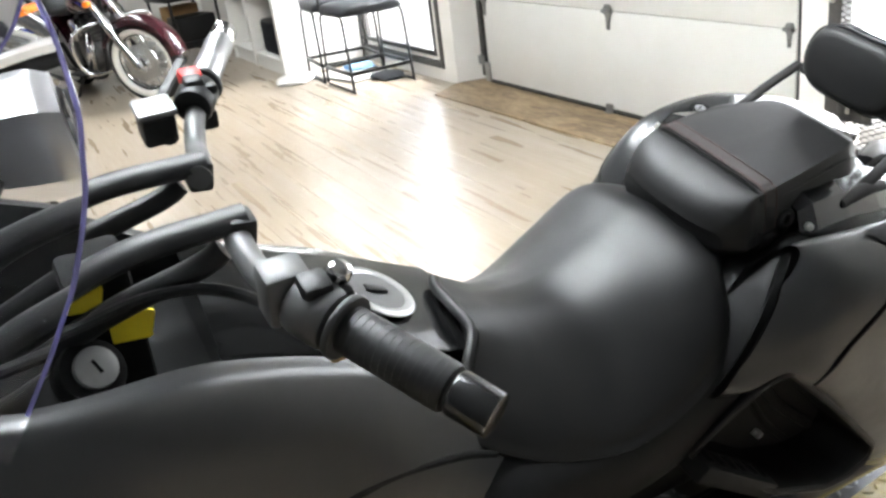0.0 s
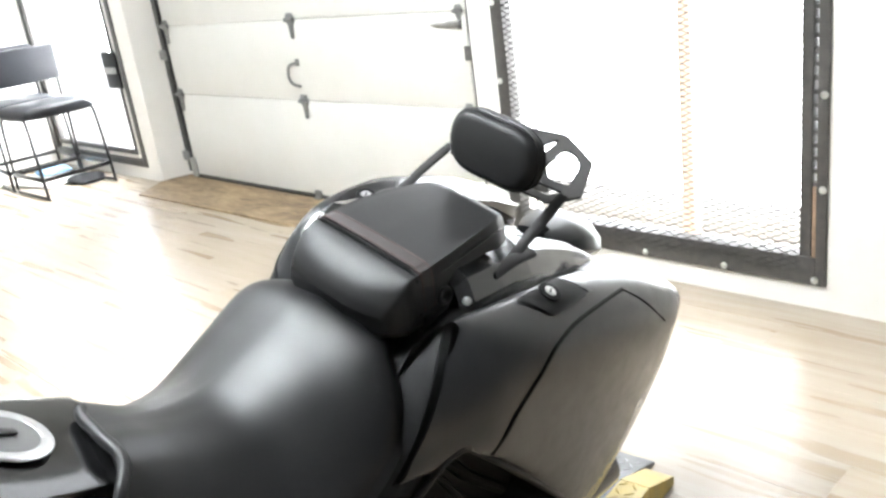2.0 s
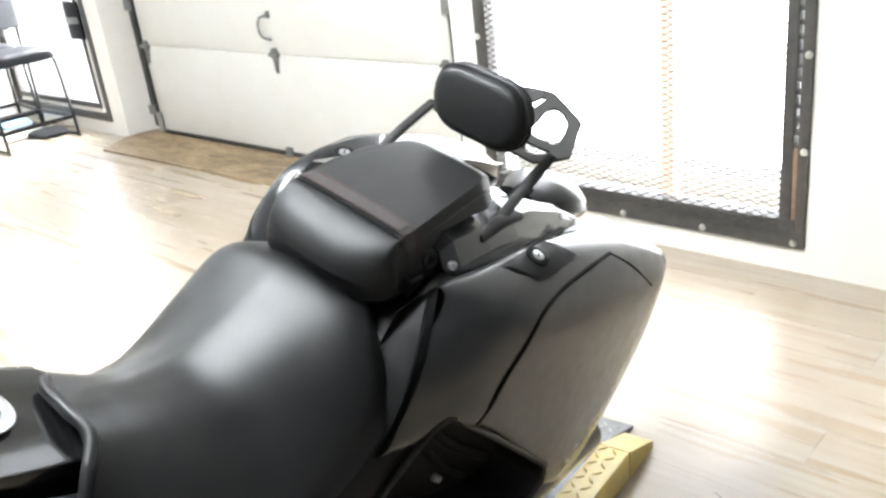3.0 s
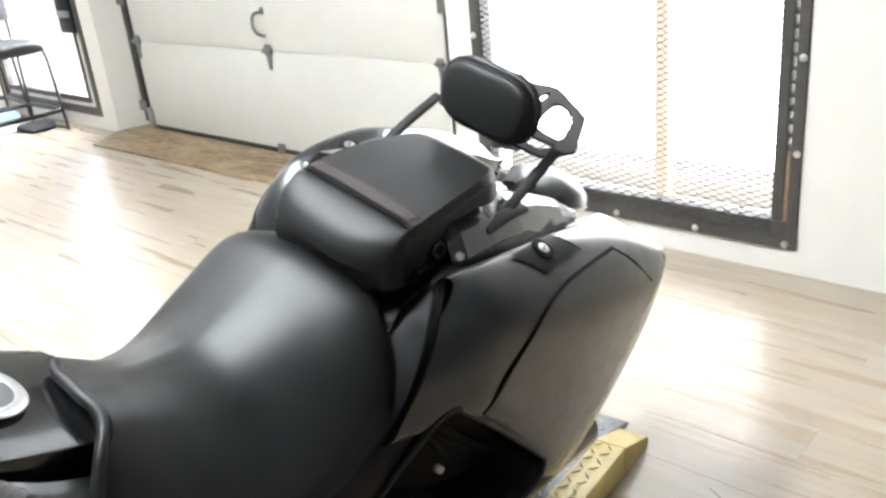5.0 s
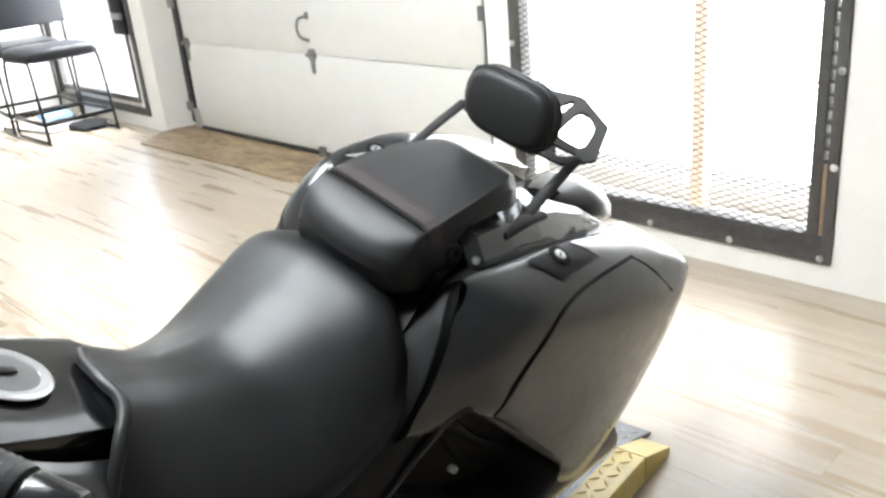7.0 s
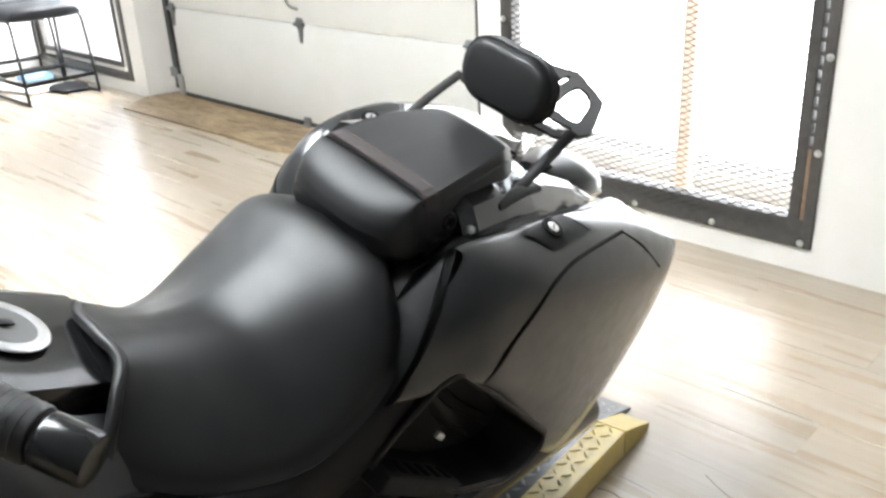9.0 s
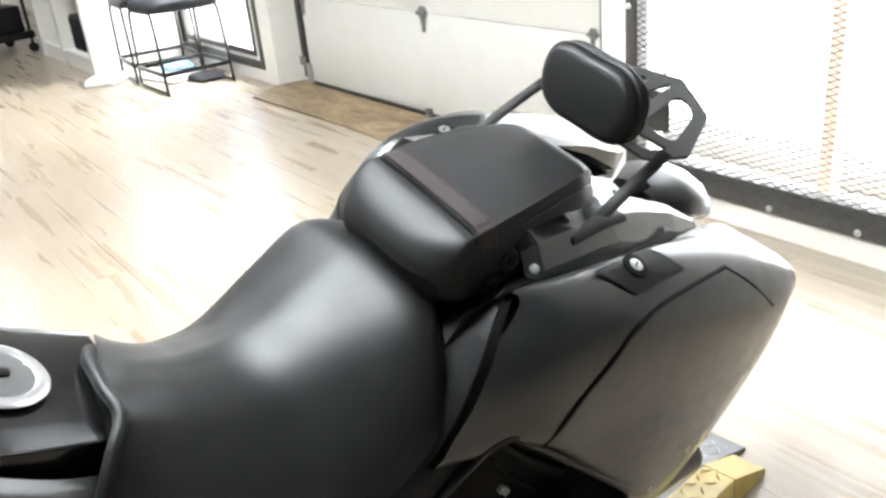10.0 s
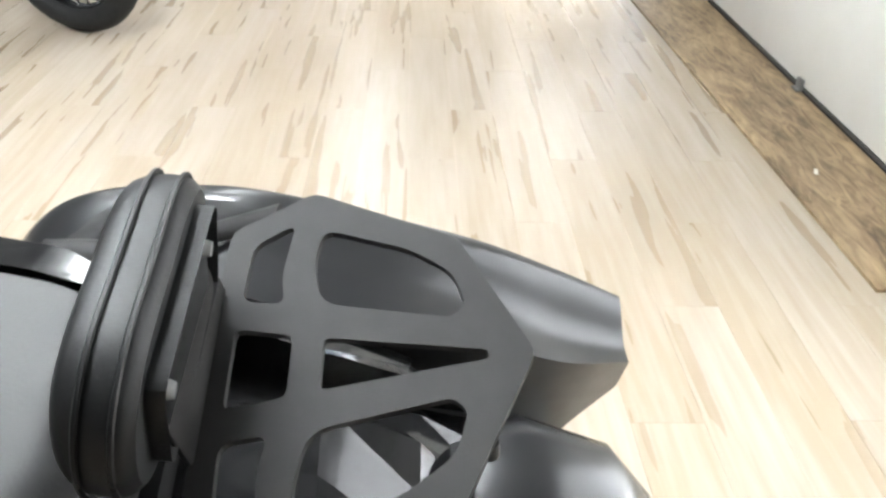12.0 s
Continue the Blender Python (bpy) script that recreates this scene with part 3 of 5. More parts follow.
# passenger seat: flat top, creased edges, a padded roll in front of the strap
pas = part("passenger_seat", loft([
    (-0.281, [(0, 0.822), (0.083, 0.820), (0.100, 0.814), (0.106, 0.803), (0.097, 0.793), (0, 0.790)]),
    (-0.275, [(0, 0.838), (0.090, 0.836), (0.109, 0.826), (0.117, 0.804), (0.106, 0.786), (0, 0.781)]),
    (-0.262, [(0, 0.851), (0.094, 0.849), (0.114, 0.838), (0.123, 0.805), (0.111, 0.780), (0, 0.775)]),
    (-0.240, [(0, 0.859), (0.095, 0.857), (0.113, 0.847), (0.122, 0.806), (0.111, 0.778), (0, 0.772)]),
    (-0.205, [(0, 0.862), (0.094, 0.860), (0.108, 0.852), (0.120, 0.808), (0.108, 0.778), (0, 0.770)]),
    (-0.150, [(0, 0.865), (0.088, 0.863), (0.099, 0.857), (0.113, 0.808), (0.101, 0.774), (0, 0.760)]),
    (-0.090, [(0, 0.867), (0.080, 0.865), (0.090, 0.859), (0.104, 0.813), (0.094, 0.780), (0, 0.768)]),
    (-0.030, [(0, 0.866), (0.068, 0.864), (0.078, 0.858), (0.092, 0.816), (0.083, 0.786), (0, 0.775)]),
    (-0.004, [(0, 0.863), (0.058, 0.861), (0.068, 0.853), (0.082, 0.815), (0.075, 0.789), (0, 0.782)]),
    (0.016, [(0, 0.850), (0.050, 0.848), (0.060, 0.840), (0.070, 0.813), (0.064, 0.792), (0, 0.786)]),
    (0.028, [(0, 0.828), (0.040, 0.826), (0.048, 0.820), (0.054, 0.808), (0.048, 0.797), (0, 0.794)]),
], 60, 80), M_PILLION, bike, "padded black vinyl passenger seat")
for v in pas.data.vertices:
    f = max(0.0, min(1.0, (-0.14 - v.co.y) / 0.10))
    v.co.x *= 1 - (0.17 if v.co.x < 0 else 0.04) * f
    v.co.y += 0.034 * max(0.0, min(1.0, (-0.218 - v.co.y) / 0.05)) * (abs(v.co.x) / 0.12) ** 3
    v.co.z -= 0.012 * max(0.0, min(1.0, (-0.225 - v.co.y) / 0.05))
pas.matrix_basis = pose(0.014, 0.004, 0)


def over_seat(y, lift):
    """A line across the passenger seat at y, just above its skin."""
    w = float(np.interp(y, (-0.24, -0.205, -0.15), (0.095, 0.094, 0.088)))
    pts = [(w + 0.026, 0.806), (w + 0.014, 0.8525), (w + 0.004, 0.8600), (w - 0.012, 0.8630), (0, 0.8640)]
    pts = [(x + lift * 0.7 if x else 0, z + lift) for x, z in pts]
    f = max(0.0, min(1.0, (-0.14 - y) / 0.10))
    far = [(-x * (1 - 0.17 * f), y, z) for x, z in pts]
    near = [(x * (1 - 0.04 * f), y, z) for x, z in pts]
    return far + near[::-1][1:]


part("seam", tube(over_seat(-0.214, -0.0016), 0.0026, 6, 60), M_CAVITY, pas)
strap_bm = bmesh.new()
edge_rows = [[[strap_bm.verts.new(p) for p in crom(over_seat(y, up), 48)] for y in (-0.209, -0.196, -0.183)] for up in (0.0012, -0.0020)]
for sheet in edge_rows:
    for a, b in zip(sheet, sheet[1:]):
        for q in range(47):
            strap_bm.faces.new((a[q], a[q + 1], b[q + 1], b[q]))
for k in (0, 2):
    for q in range(47):
        strap_bm.faces.new((edge_rows[0][k][q], edge_rows[0][k][q + 1], edge_rows[1][k][q + 1], edge_rows[1][k][q]))
part("strap", strap_bm, mat("brownish_strap", (0.020, 0.0145, 0.0135), 0.6, bump=0.3, bscale=600), pas, "dark brownish cross strap")
for y in (-0.206, -0.186):
    part("stitching", tube(over_seat(y, 0.0014), 0.0008, 5, 60), M_STITCH, pas)
for s in (1, -1):
    part("edge_piping", tube([(s * 0.1045, -0.175, 0.845), (s * 0.0985, -0.12, 0.849), (s * 0.0895, -0.06, 0.850), (s * 0.0800, -0.015, 0.845), (s * 0.064, 0.012, 0.832)], 0.0016, 6, 40), M_SEAT, pas)
    part("strap_tab", box((-0.004, -0.013, -0.016), (0.004, 0.013, 0.014), 0.003, m=pose(s * 0.117, -0.196, 0.788, 0, s * 14, 0)), M_RUBBER, pas)
part("buckle_loop", ring(0.010, 0.004, 16, 8, m=pose(0.116, -0.168, 0.815, 0, 76, 0)), M_PLASTIC, pas)
# black body fills the gap below the seat and stands in for shade
part("under_seat_shade", loft([
    (-0.262, [(0, 0.765), (0.080, 0.763), (0.104, 0.752), (0.108, 0.725), (0.10, 0.70), (0, 0.69)]),
    (-0.18, [(0, 0.775), (0.095, 0.773), (0.116, 0.765), (0.120, 0.735), (0.11, 0.70), (0, 0.69)]),
    (-0.05, [(0, 0.785), (0.085, 0.783), (0.104, 0.778), (0.110, 0.75), (0.10, 0.72), (0, 0.70)]),
    (0.04, [(0, 0.785), (0.060, 0.783), (0.075, 0.775), (0.080, 0.75), (0.07, 0.72), (0, 0.70)]),
], 24, 24), M_CAVITY, bike, "black filler standing in for shade under the passenger seat")

# backrest pad, leaning forward over the seat, before the rack
pad = part("backrest", loft([
    (-0.0200, [(0, 0.036), (0.036, 0.035), (0.060, 0.025), (0.068, 0.002), (0.061, -0.022), (0.040, -0.034), (0, -0.036)]),
    (-0.0165, [(0, 0.043), (0.042, 0.042), (0.068, 0.029), (0.077, 0.001), (0.069, -0.027), (0.046, -0.041), (0, -0.043)]),
    (-0.0080, [(0, 0.047), (0.046, 0.046), (0.074, 0.031), (0.084, 0.000), (0.075, -0.030), (0.049, -0.046), (0, -0.0475)]),
    (0.0040, [(0, 0.0485), (0.047, 0.0475), (0.076, 0.032), (0.0865, 0.000), (0.077, -0.031), (0.050, -0.0475), (0, -0.049)]),
    (0.0135, [(0, 0.048), (0.046, 0.047), (0.075, 0.031), (0.085, 0.000), (0.076, -0.030), (0.049, -0.047), (0, -0.048)]),
    (0.0190, [(0, 0.044), (0.043, 0.043), (0.070, 0.029), (0.079, 0.000), (0.071, -0.028), (0.046, -0.043), (0, -0.044)]),
], 44, 26), M_PILLION, bike, "padded black vinyl backrest")
pad.matrix_basis = pose(0.016, 0.0545, 0.9275, -7.5, 0, -1.5)
rim = [(0, 0.0493), (0.047, 0.0483), (0.0765, 0.0325), (0.0873, 0.000), (0.0777, -0.0315), (0.050, -0.0483), (0, -0.0498)]
rim = rim + [(-x, z) for x, z in rim[::-1][1:]]
for yy in (-0.0045, 0.0105):
    part("piping", tube([(x, yy, z) for x, z in rim], 0.0016, 6, 90), M_PILLION, pad)
part("backing", box((-0.060, 0.0185, -0.034), (0.060, 0.0245, 0.034), 0.010), M_PLASTIC, pad)
for x, z in ((-0.044, 0.012), (0.044, 0.012)):
    part("bolt", cyl((x, 0.0245, z), (x, 0.0285, z), 0.0050, 12, 0.0040), M_STEEL, pad)

# luggage rack: a flat pointed plate with slots
half = [(0.0, 0.260), (0.085, 0.219), (0.130, 0.128), (0.101, 0.078), (0.055, 0.076)]
outline = half + [(-x, y) for x, y in half[::-1][:-1]]


def rounded(loop, r=0.008, k=3):
    out = []
    n = len(loop)
    for i in range(n):
        p, a, b = Vector(loop[i]), Vector(loop[i - 1]), Vector(loop[(i + 1) % n])
        u, v = (a - p), (b - p)
        s = min(r, u.length / 2.5, v.length / 2.5)
        u, v = p + u.normalized() * s, p + v.normalized() * s
        for t in np.linspace(0, 1, k):
            out.append(tuple((1 - t) ** 2 * u + 2 * t * (1 - t) * p + t * t * v))
    return out


slots = [rounded([(-0.017, 0.142), (0.017, 0.142), (0.003, 0.234), (-0.003, 0.234)], 0.004)]
slots.append(rounded([(-0.026, 0.090), (0.026, 0.090), (0.020, 0.124), (-0.020, 0.124)], 0.005))
for s in (1, -1):
    slots.append(rounded([(s * 0.041, 0.138), (s * 0.072, 0.132), (s * 0.098, 0.136), (s * 0.078, 0.190), (s * 0.058, 0.216), (s * 0.034, 0.222), (s * 0.026, 0.214)], 0.014, 5))
    slots.append(rounded([(s * 0.046, 0.091), (s * 0.088, 0.093), (s * 0.104, 0.118), (s * 0.062, 0.113), (s * 0.042, 0.117)], 0.008, 5))
RACKM = pose(0.006, 0.165, 0.8825, 7.0, 3.0, 0) @ pose(0, -0.165, 0)
rack = part("luggage_rack", plate(rounded(outline, 0.006), slots, 0.0045, m=RACKM), M_RACK, bike, "dark powder-coated steel luggage rack plate", smooth=False)
part("rack_flange", box((-0.058, 0.075, -0.004), (0.058, 0.0795, 0.052), 0.003, m=RACKM), M_RACK, rack)
for x, y in ((0.106, 0.128), (-0.106, 0.128), (0.050, 0.232), (-0.050, 0.232)):
    part("rack_bolt", cyl((x, y, -0.0045), (x, y, -0.018), 0.005), M_PLASTIC, rack).matrix_basis = RACKM
for s in (1, -1):
    part("rack_strut", tube([(s * 0.124, -0.048, 0.802), (s * 0.123, -0.015, 0.812), (s * 0.121, 0.04, 0.842), (s * 0.117, 0.105, 0.872)], 0.0095, 10, 24, flat=0.5), M_RACK, bike, "flat black steel rack strut")

# tail unit with grab rails
part("tail_cowl", loft([
    (-0.02, [(0, 0.750), (0.08, 0.750), (0.105, 0.745), (0.125, 0.70), (0.12, 0.62), (0, 0.60)]),
    (0.05, [(0, 0.757), (0.070, 0.755), (0.095, 0.745), (0.115, 0.70), (0.108, 0.62), (0, 0.58)]),
    (0.13, [(0, 0.742), (0.058, 0.740), (0.082, 0.730), (0.098, 0.69), (0.090, 0.64), (0, 0.60)]),
    (0.20, [(0, 0.712), (0.040, 0.716), (0.068, 0.708), (0.088, 0.685), (0.07, 0.645), (0, 0.63)]),
    (0.258, [(0, 0.672), (0.020, 0.680), (0.050, 0.684), (0.080, 0.678), (0.06, 0.655), (0, 0.645)]),
], linear=True), M_GLOSS, bike, "gloss black tail cowl with sharp folds", smooth=False)
for k in range(4):
    part("vent_slat", box((0.030, -0.002, 0.0), (0.060, 0.002, 0.004), m=pose(0, 0.085 + 0.011 * k, float(np.interp(0.085 + 0.011 * k, (0.05, 0.13), (0.755, 0.740))), -10, 8, 12)), M_PLASTIC, bike)
fen = part("rear_fender", loft([
    (0.222, [(0, 0.718), (0.026, 0.716), (0.042, 0.710), (0.046, 0.700), (0.036, 0.690), (0, 0.685)]),
    (0.275, [(0, 0.732), (0.040, 0.728), (0.066, 0.712), (0.074, 0.690), (0.060, 0.668), (0, 0.665)]),
    (0.345, [(0, 0.708), (0.036, 0.703), (0.058, 0.685), (0.066, 0.662), (0.056, 0.645), (0, 0.640)]),
    (0.382, [(0, 0.655), (0.020, 0.655), (0.034, 0.648), (0.040, 0.638), (0.034, 0.628), (0, 0.626)]),
], linear=True), M_MATTE, bike, "matte graphite folded rear fender tip")
tl = part("tail_light", loft([(0.225, [(0, 0.665), (0.04, 0.664), (0.052, 0.645), (0.04, 0.615), (0, 0.61)]),
                              (0.300, [(0, 0.655), (0.05, 0.653), (0.062, 0.635), (0.046, 0.600), (0, 0.595)]),
                              (0.352, [(0, 0.632), (0.036, 0.630), (0.046, 0.620), (0.036, 0.600), (0, 0.595)])], linear=True), M_MATTE, bike, "graphite tail light housing")
part("lens", loft([(0.340, [(0, 0.630), (0.030, 0.628), (0.040, 0.616), (0.030, 0.602), (0, 0.600)]),
                   (0.362, [(0, 0.626), (0.028, 0.624), (0.036, 0.615), (0.026, 0.604), (0, 0.602)])], linear=True), mat("red_lens", (0.10, 0.008, 0.01), 0.12, coat=0.5), tl, "dark red tail light lens")
part("fender_arm", tube([(0.0, 0.16, 0.66), (0.0, 0.21, 0.70), (0.0, 0.24, 0.71)], 0.02, 8, 10), M_CAVITY, fen)
for s in (1, -1):
    gr = part("grab_rail", loft([
        (-0.152, [(s * 0.120, 0.830), (s * 0.134, 0.824), (s * 0.148, 0.800), (s * 0.156, 0.780), (s * 0.122, 0.772)]),
        (-0.130, [(s * 0.106, 0.843), (s * 0.138, 0.833), (s * 0.157, 0.804), (s * 0.165, 0.780), (s * 0.118, 0.765)]),
        (-0.06, [(s * 0.098, 0.836), (s * 0.131, 0.824), (s * 0.151, 0.795), (s * 0.160, 0.771), (s * 0.110, 0.755)]),
        (0.02, [(s * 0.085, 0.818), (s * 0.117, 0.806), (s * 0.139, 0.780), (s * 0.149, 0.757), (s * 0.095, 0.742)]),
        (0.10, [(s * 0.080, 0.786), (s * 0.104, 0.776), (s * 0.121, 0.757), (s * 0.132, 0.737), (s * 0.082, 0.725)]),
        (0.19, [(s * 0.080, 0.742), (s * 0.094, 0.735), (s * 0.104, 0.722), (s * 0.111, 0.708), (s * 0.082, 0.700)]),
        (0.268, [(s * 0.084, 0.690), (s * 0.087, 0.688), (s * 0.089, 0.684), (s * 0.090, 0.680), (s * 0.085, 0.678)]),
    ], mirror=False, linear=True), M_GLOSS, bike, "gloss black grab rail", smooth=False)
    part("rail_bolt", cyl((s * 0.148, -0.141, 0.806), (s * 0.1545, -0.144, 0.809), 0.0055, 12, bevel=0.001), M_BOLT, gr)
    # solid black tube draws the shade between rail and pannier
    part("rail_gap_shade", tube([(s * 0.160, -0.142, 0.774), (s * 0.166, -0.10, 0.772), (s * 0.163, -0.04, 0.766), (s * 0.151, 0.03, 0.752), (s * 0.134, 0.10, 0.734), (s * 0.113, 0.19, 0.705)], 0.0085, 8, 34), M_CAVITY, gr)
    part("strut_mount", tube([(s * 0.134, -0.070, 0.812), (s * 0.131, -0.02, 0.815), (s * 0.124, 0.028, 0.806)], 0.0125, 10, 14, flat=0.55), M_RACK, gr)


# panniers
def on_skin(stations, path, s):
    """Points of a pannier's outer skin at the given (y, z)."""
    prof = np.array([np.column_stack([crom(q[1], 60)[:, 0], np.full(60, q[0]), crom(q[1], 60)[:, 1]]) for q in stations])
    grid = np.stack([crom(prof[:, j], 240) for j in range(52)], 1).reshape(-1, 3)
    out = []
    for y, z in path:
        near = grid[np.argsort((grid[:, 1] - y) ** 2 + (grid[:, 2] - z) ** 2)[:5]]
        out.append(tuple(near[np.argmax(near[:, 0] * s)]))
    return out


SKINS = {}


def skin_top(stations, x, y):
    """Height of a pannier's upper skin over (x, y)."""
    if id(stations) not in SKINS:
        ys = [q[0] for q in stations]
        prof = np.array([np.abs(crom(q[1], 60)) for q in stations])
        SKINS[id(stations)] = stations, np.stack([crom(np.column_stack([prof[:, j, 0], ys, prof[:, j, 1]]), 160) for j in range(60)], 1)
    grid = SKINS[id(stations)][1]
    row = grid[np.argmin(np.abs(grid[:, 0, 1] - y))]
    k = int(np.argmax(row[:, 0])) + 1
    return float(np.interp(x, row[:k, 0], row[:k, 2]))


RIM = [(-0.264, 0.666), (-0.238, 0.676), (-0.172, 0.612), (-0.104, 0.541), (0.000, 0.428), (0.004, 0.398), (-0.030, 0.372), (-0.085, 0.374), (-0.20, 0.424), (-0.350, 0.545), (-0.354, 0.566), (-0.318, 0.612)]
GAP = [(-0.12, 0.90), (-0.194, 0.808), (-0.238, 0.786), (-0.262, 0.752), (-0.290, 0.706), (-0.320, 0.660), (-0.372, 0.600), (-0.46, 0.54)]
FRONT = GAP + [(-0.9, 0.3), (-0.9, 0.95)]
BELOW = [(0.03, 0.352), (-0.085, 0.358), (-0.20, 0.405), (-0.36, 0.535), (-0.6, 0.535), (-0.6, 0.0), (0.03, 0.0)]


def trim(bm, poly):
    """Cut the skin along a polygon in (y, z) and take away what lies inside it."""
    for (ya, za), (yb, zb) in zip(poly, poly[1:] + poly[:1]):
        bmesh.ops.bisect_plane(bm, geom=bm.verts[:] + bm.edges[:] + bm.faces[:], plane_co=(0, ya, za), plane_no=(0, zb - za, ya - yb))

    def inside(y, z):
        hit = False
        for (y0, z0), (y1, z1) in zip(poly, poly[1:] + poly[:1]):
            if (z0 > z) != (z1 > z) and y < (y1 - y0) * (z - z0) / (z1 - z0) + y0:
                hit = not hit
        return hit

    gone = [f for f in bm.faces if abs(f.calc_center_median().x) > 0.09 and inside(*f.calc_center_median()[1:])]
    bmesh.ops.delete(bm, geom=gone, context="FACES")
    return bm


for s in (1, -1):
    shell = [
        (-0.33, [(s * 0.150, 0.745), (s * 0.170, 0.742), (s * 0.196, 0.720), (s * 0.214, 0.68), (s * 0.220, 0.645), (s * 0.15, 0.62)]),
        (-0.27, [(s * 0.150, 0.775), (s * 0.174, 0.790), (s * 0.210, 0.762), (s * 0.236, 0.70), (s * 0.240, 0.645), (s * 0.15, 0.62)]),
        (-0.19, [(s * 0.150, 0.785), (s * 0.177, 0.810), (s * 0.224, 0.780), (s * 0.256, 0.71), (s * 0.262, 0.63), (s * 0.15, 0.60)]),
        (-0.10, [(s * 0.150, 0.768), (s * 0.180, 0.802), (s * 0.238, 0.764), (s * 0.266, 0.67), (s * 0.266, 0.53), (s * 0.15, 0.49)]),
        (0.03, [(s * 0.130, 0.742), (s * 0.178, 0.778), (s * 0.240, 0.737), (s * 0.270, 0.62), (s * 0.262, 0.37), (s * 0.15, 0.32)]),
        (0.15, [(s * 0.120, 0.715), (s * 0.172, 0.745), (s * 0.240, 0.708), (s * 0.266, 0.58), (s * 0.245, 0.28), (s * 0.15, 0.21)]),
        (0.25, [(s * 0.13, 0.717), (s * 0.18, 0.71), (s * 0.235, 0.680), (s * 0.258, 0.58), (s * 0.235, 0.34), (s * 0.15, 0.29)]),
        (0.325, [(s * 0.14, 0.675), (s * 0.18, 0.672), (s * 0.228, 0.655), (s * 0.246, 0.59), (s * 0.228, 0.45), (s * 0.15, 0.42)]),
        (0.372, [(s * 0.16, 0.645), (s * 0.185, 0.645), (s * 0.220, 0.633), (s * 0.228, 0.595), (s * 0.215, 0.54), (s * 0.17, 0.53)]),
    ]
    if s < 0:
        shell = [(y + (0.014 if y > 0.36 else 0.0), [(x - 0.008 * (x < -0.21), z + 0.036 * max(0.0, min(1.0, (-0.185 - x) / 0.05)) * (z > 0.6) - float(np.interp(y, (-0.33, -0.27, -0.19, -0.13, -0.09, -0.04, 0.0), (0.27, 0.23, 0.155, 0.078, 0.036, 0.006, 0.0)))) for x, z in p]) for y, p in shell]
        # flat top on the inner side and a thin undercut tip
        shell = [(y, [(p[0][0], p[1][1] + 0.004)] + [(x, z if y < 0.3 or z > 0.62 else 0.62 - (0.62 - z) * (0.25 if y > 0.36 else 0.5)) for x, z in p[1:]]) for y, p in shell]
    body = loft(shell, 60, 100, mirror=False)
    for poly in (FRONT, RIM, BELOW):
        trim(body, poly)
    pn = part("pannier", body, M_MATTE, bike, "matte graphite hard pannier")
    part("lid_seam", tube(on_skin(shell, [(0.165, 0.728), (0.075, 0.742), (0.0, 0.7465), (-0.060, 0.742), (-0.103, 0.721), (-0.140, 0.697), (-0.176, 0.675), (-0.203, 0.648)], s), 0.0034, 6, 80), M_CAVITY, pn)
    part("tip_seam", tube(on_skin(shell, [(0.165, 0.728), (0.213, 0.695), (0.277, 0.634)], s), 0.0020, 6, 40), M_CAVITY, pn)
    # recessed lock plate
    A, B, C, D = (0.187, -0.081), (0.226, -0.034), (0.211, 0.083), (0.170, 0.042)
    bm = bmesh.new()
    rows = []
    for f in np.linspace(0, 1, 11):
        row = []
        for g in np.linspace(0, 1, 13):
            x = (1 - f) * ((1 - g) * A[0] + g * D[0]) + f * ((1 - g) * B[0] + g * C[0])
            y = (1 - f) * ((1 - g) * A[1] + g * D[1]) + f * ((1 - g) * B[1] + g * C[1])
            row.append(bm.verts.new((s * x, y, skin_top(shell, x, y) + 0.0040)))
        rows.append(row)
    for a, b in zip(rows, rows[1:]):
        for q in range(12):
            bm.faces.new((a[q], a[q + 1], b[q + 1], b[q]))
    bmesh.ops.solidify(bm, geom=bm.faces[:], thickness=-0.006 * s)
    lk = part("lock_plate", bm, M_PLATEBLK, pn, "black lock cover")
    ridge = [(0.176 + 0.033 * q, 0.050 + 0.030 * q) for q in np.linspace(0.0, 1, 6)]
    part("plate_ridge", tube([(s * x, y - 0.010, skin_top(shell, x, y - 0.010) + 0.003) for x, y in ridge], 0.0022, 6, 12), M_MATTE, lk)
    slope = math.degrees(math.atan2(skin_top(shell, 0.18, -0.011) - skin_top(shell, 0.21, -0.011), 0.03))
    nod = math.degrees(math.atan2(skin_top(shell, 0.195, 0.01) - skin_top(shell, 0.195, -0.03), 0.04))
    tilt = pose(s * 0.195, -0.011, skin_top(shell, 0.195, -0.011) + 0.0045, nod, s * slope, 0)
    key = part("key_lock", cyl((0, 0, -0.002), (0, 0, 0.0022), 0.0175, 28, bevel=0.001), M_CAVITY, lk)
    key.matrix_basis = tilt
    # far face in darker grey: its dimmer glint is put into the colour
    kf = part("key_face", cyl((0, 0, 0.0005), (0, 0, 0.0030), 0.0090, 24, bevel=0.0006), M_STEEL if s > 0 else M_CAP, lk, "steel lock face")
    kf.matrix_basis = tilt
    ks = part("key_slot", box((-0.0014, -0.005, 0.0026), (0.0014, 0.005, 0.0034)), M_PLASTIC, lk)
    ks.matrix_basis = tilt @ pose(0, 0, 0, 0, 0, 35)
    # dark joint between the pannier and the side panel
    if s > 0:
        edge = crom([(0.158, -0.182, 0.800), (0.186, -0.220, 0.792), (0.208, -0.256, 0.755), (0.217, -0.286, 0.706), (0.218, -0.318, 0.660), (0.216, -0.365, 0.606)], 40)
        bm = bmesh.new()
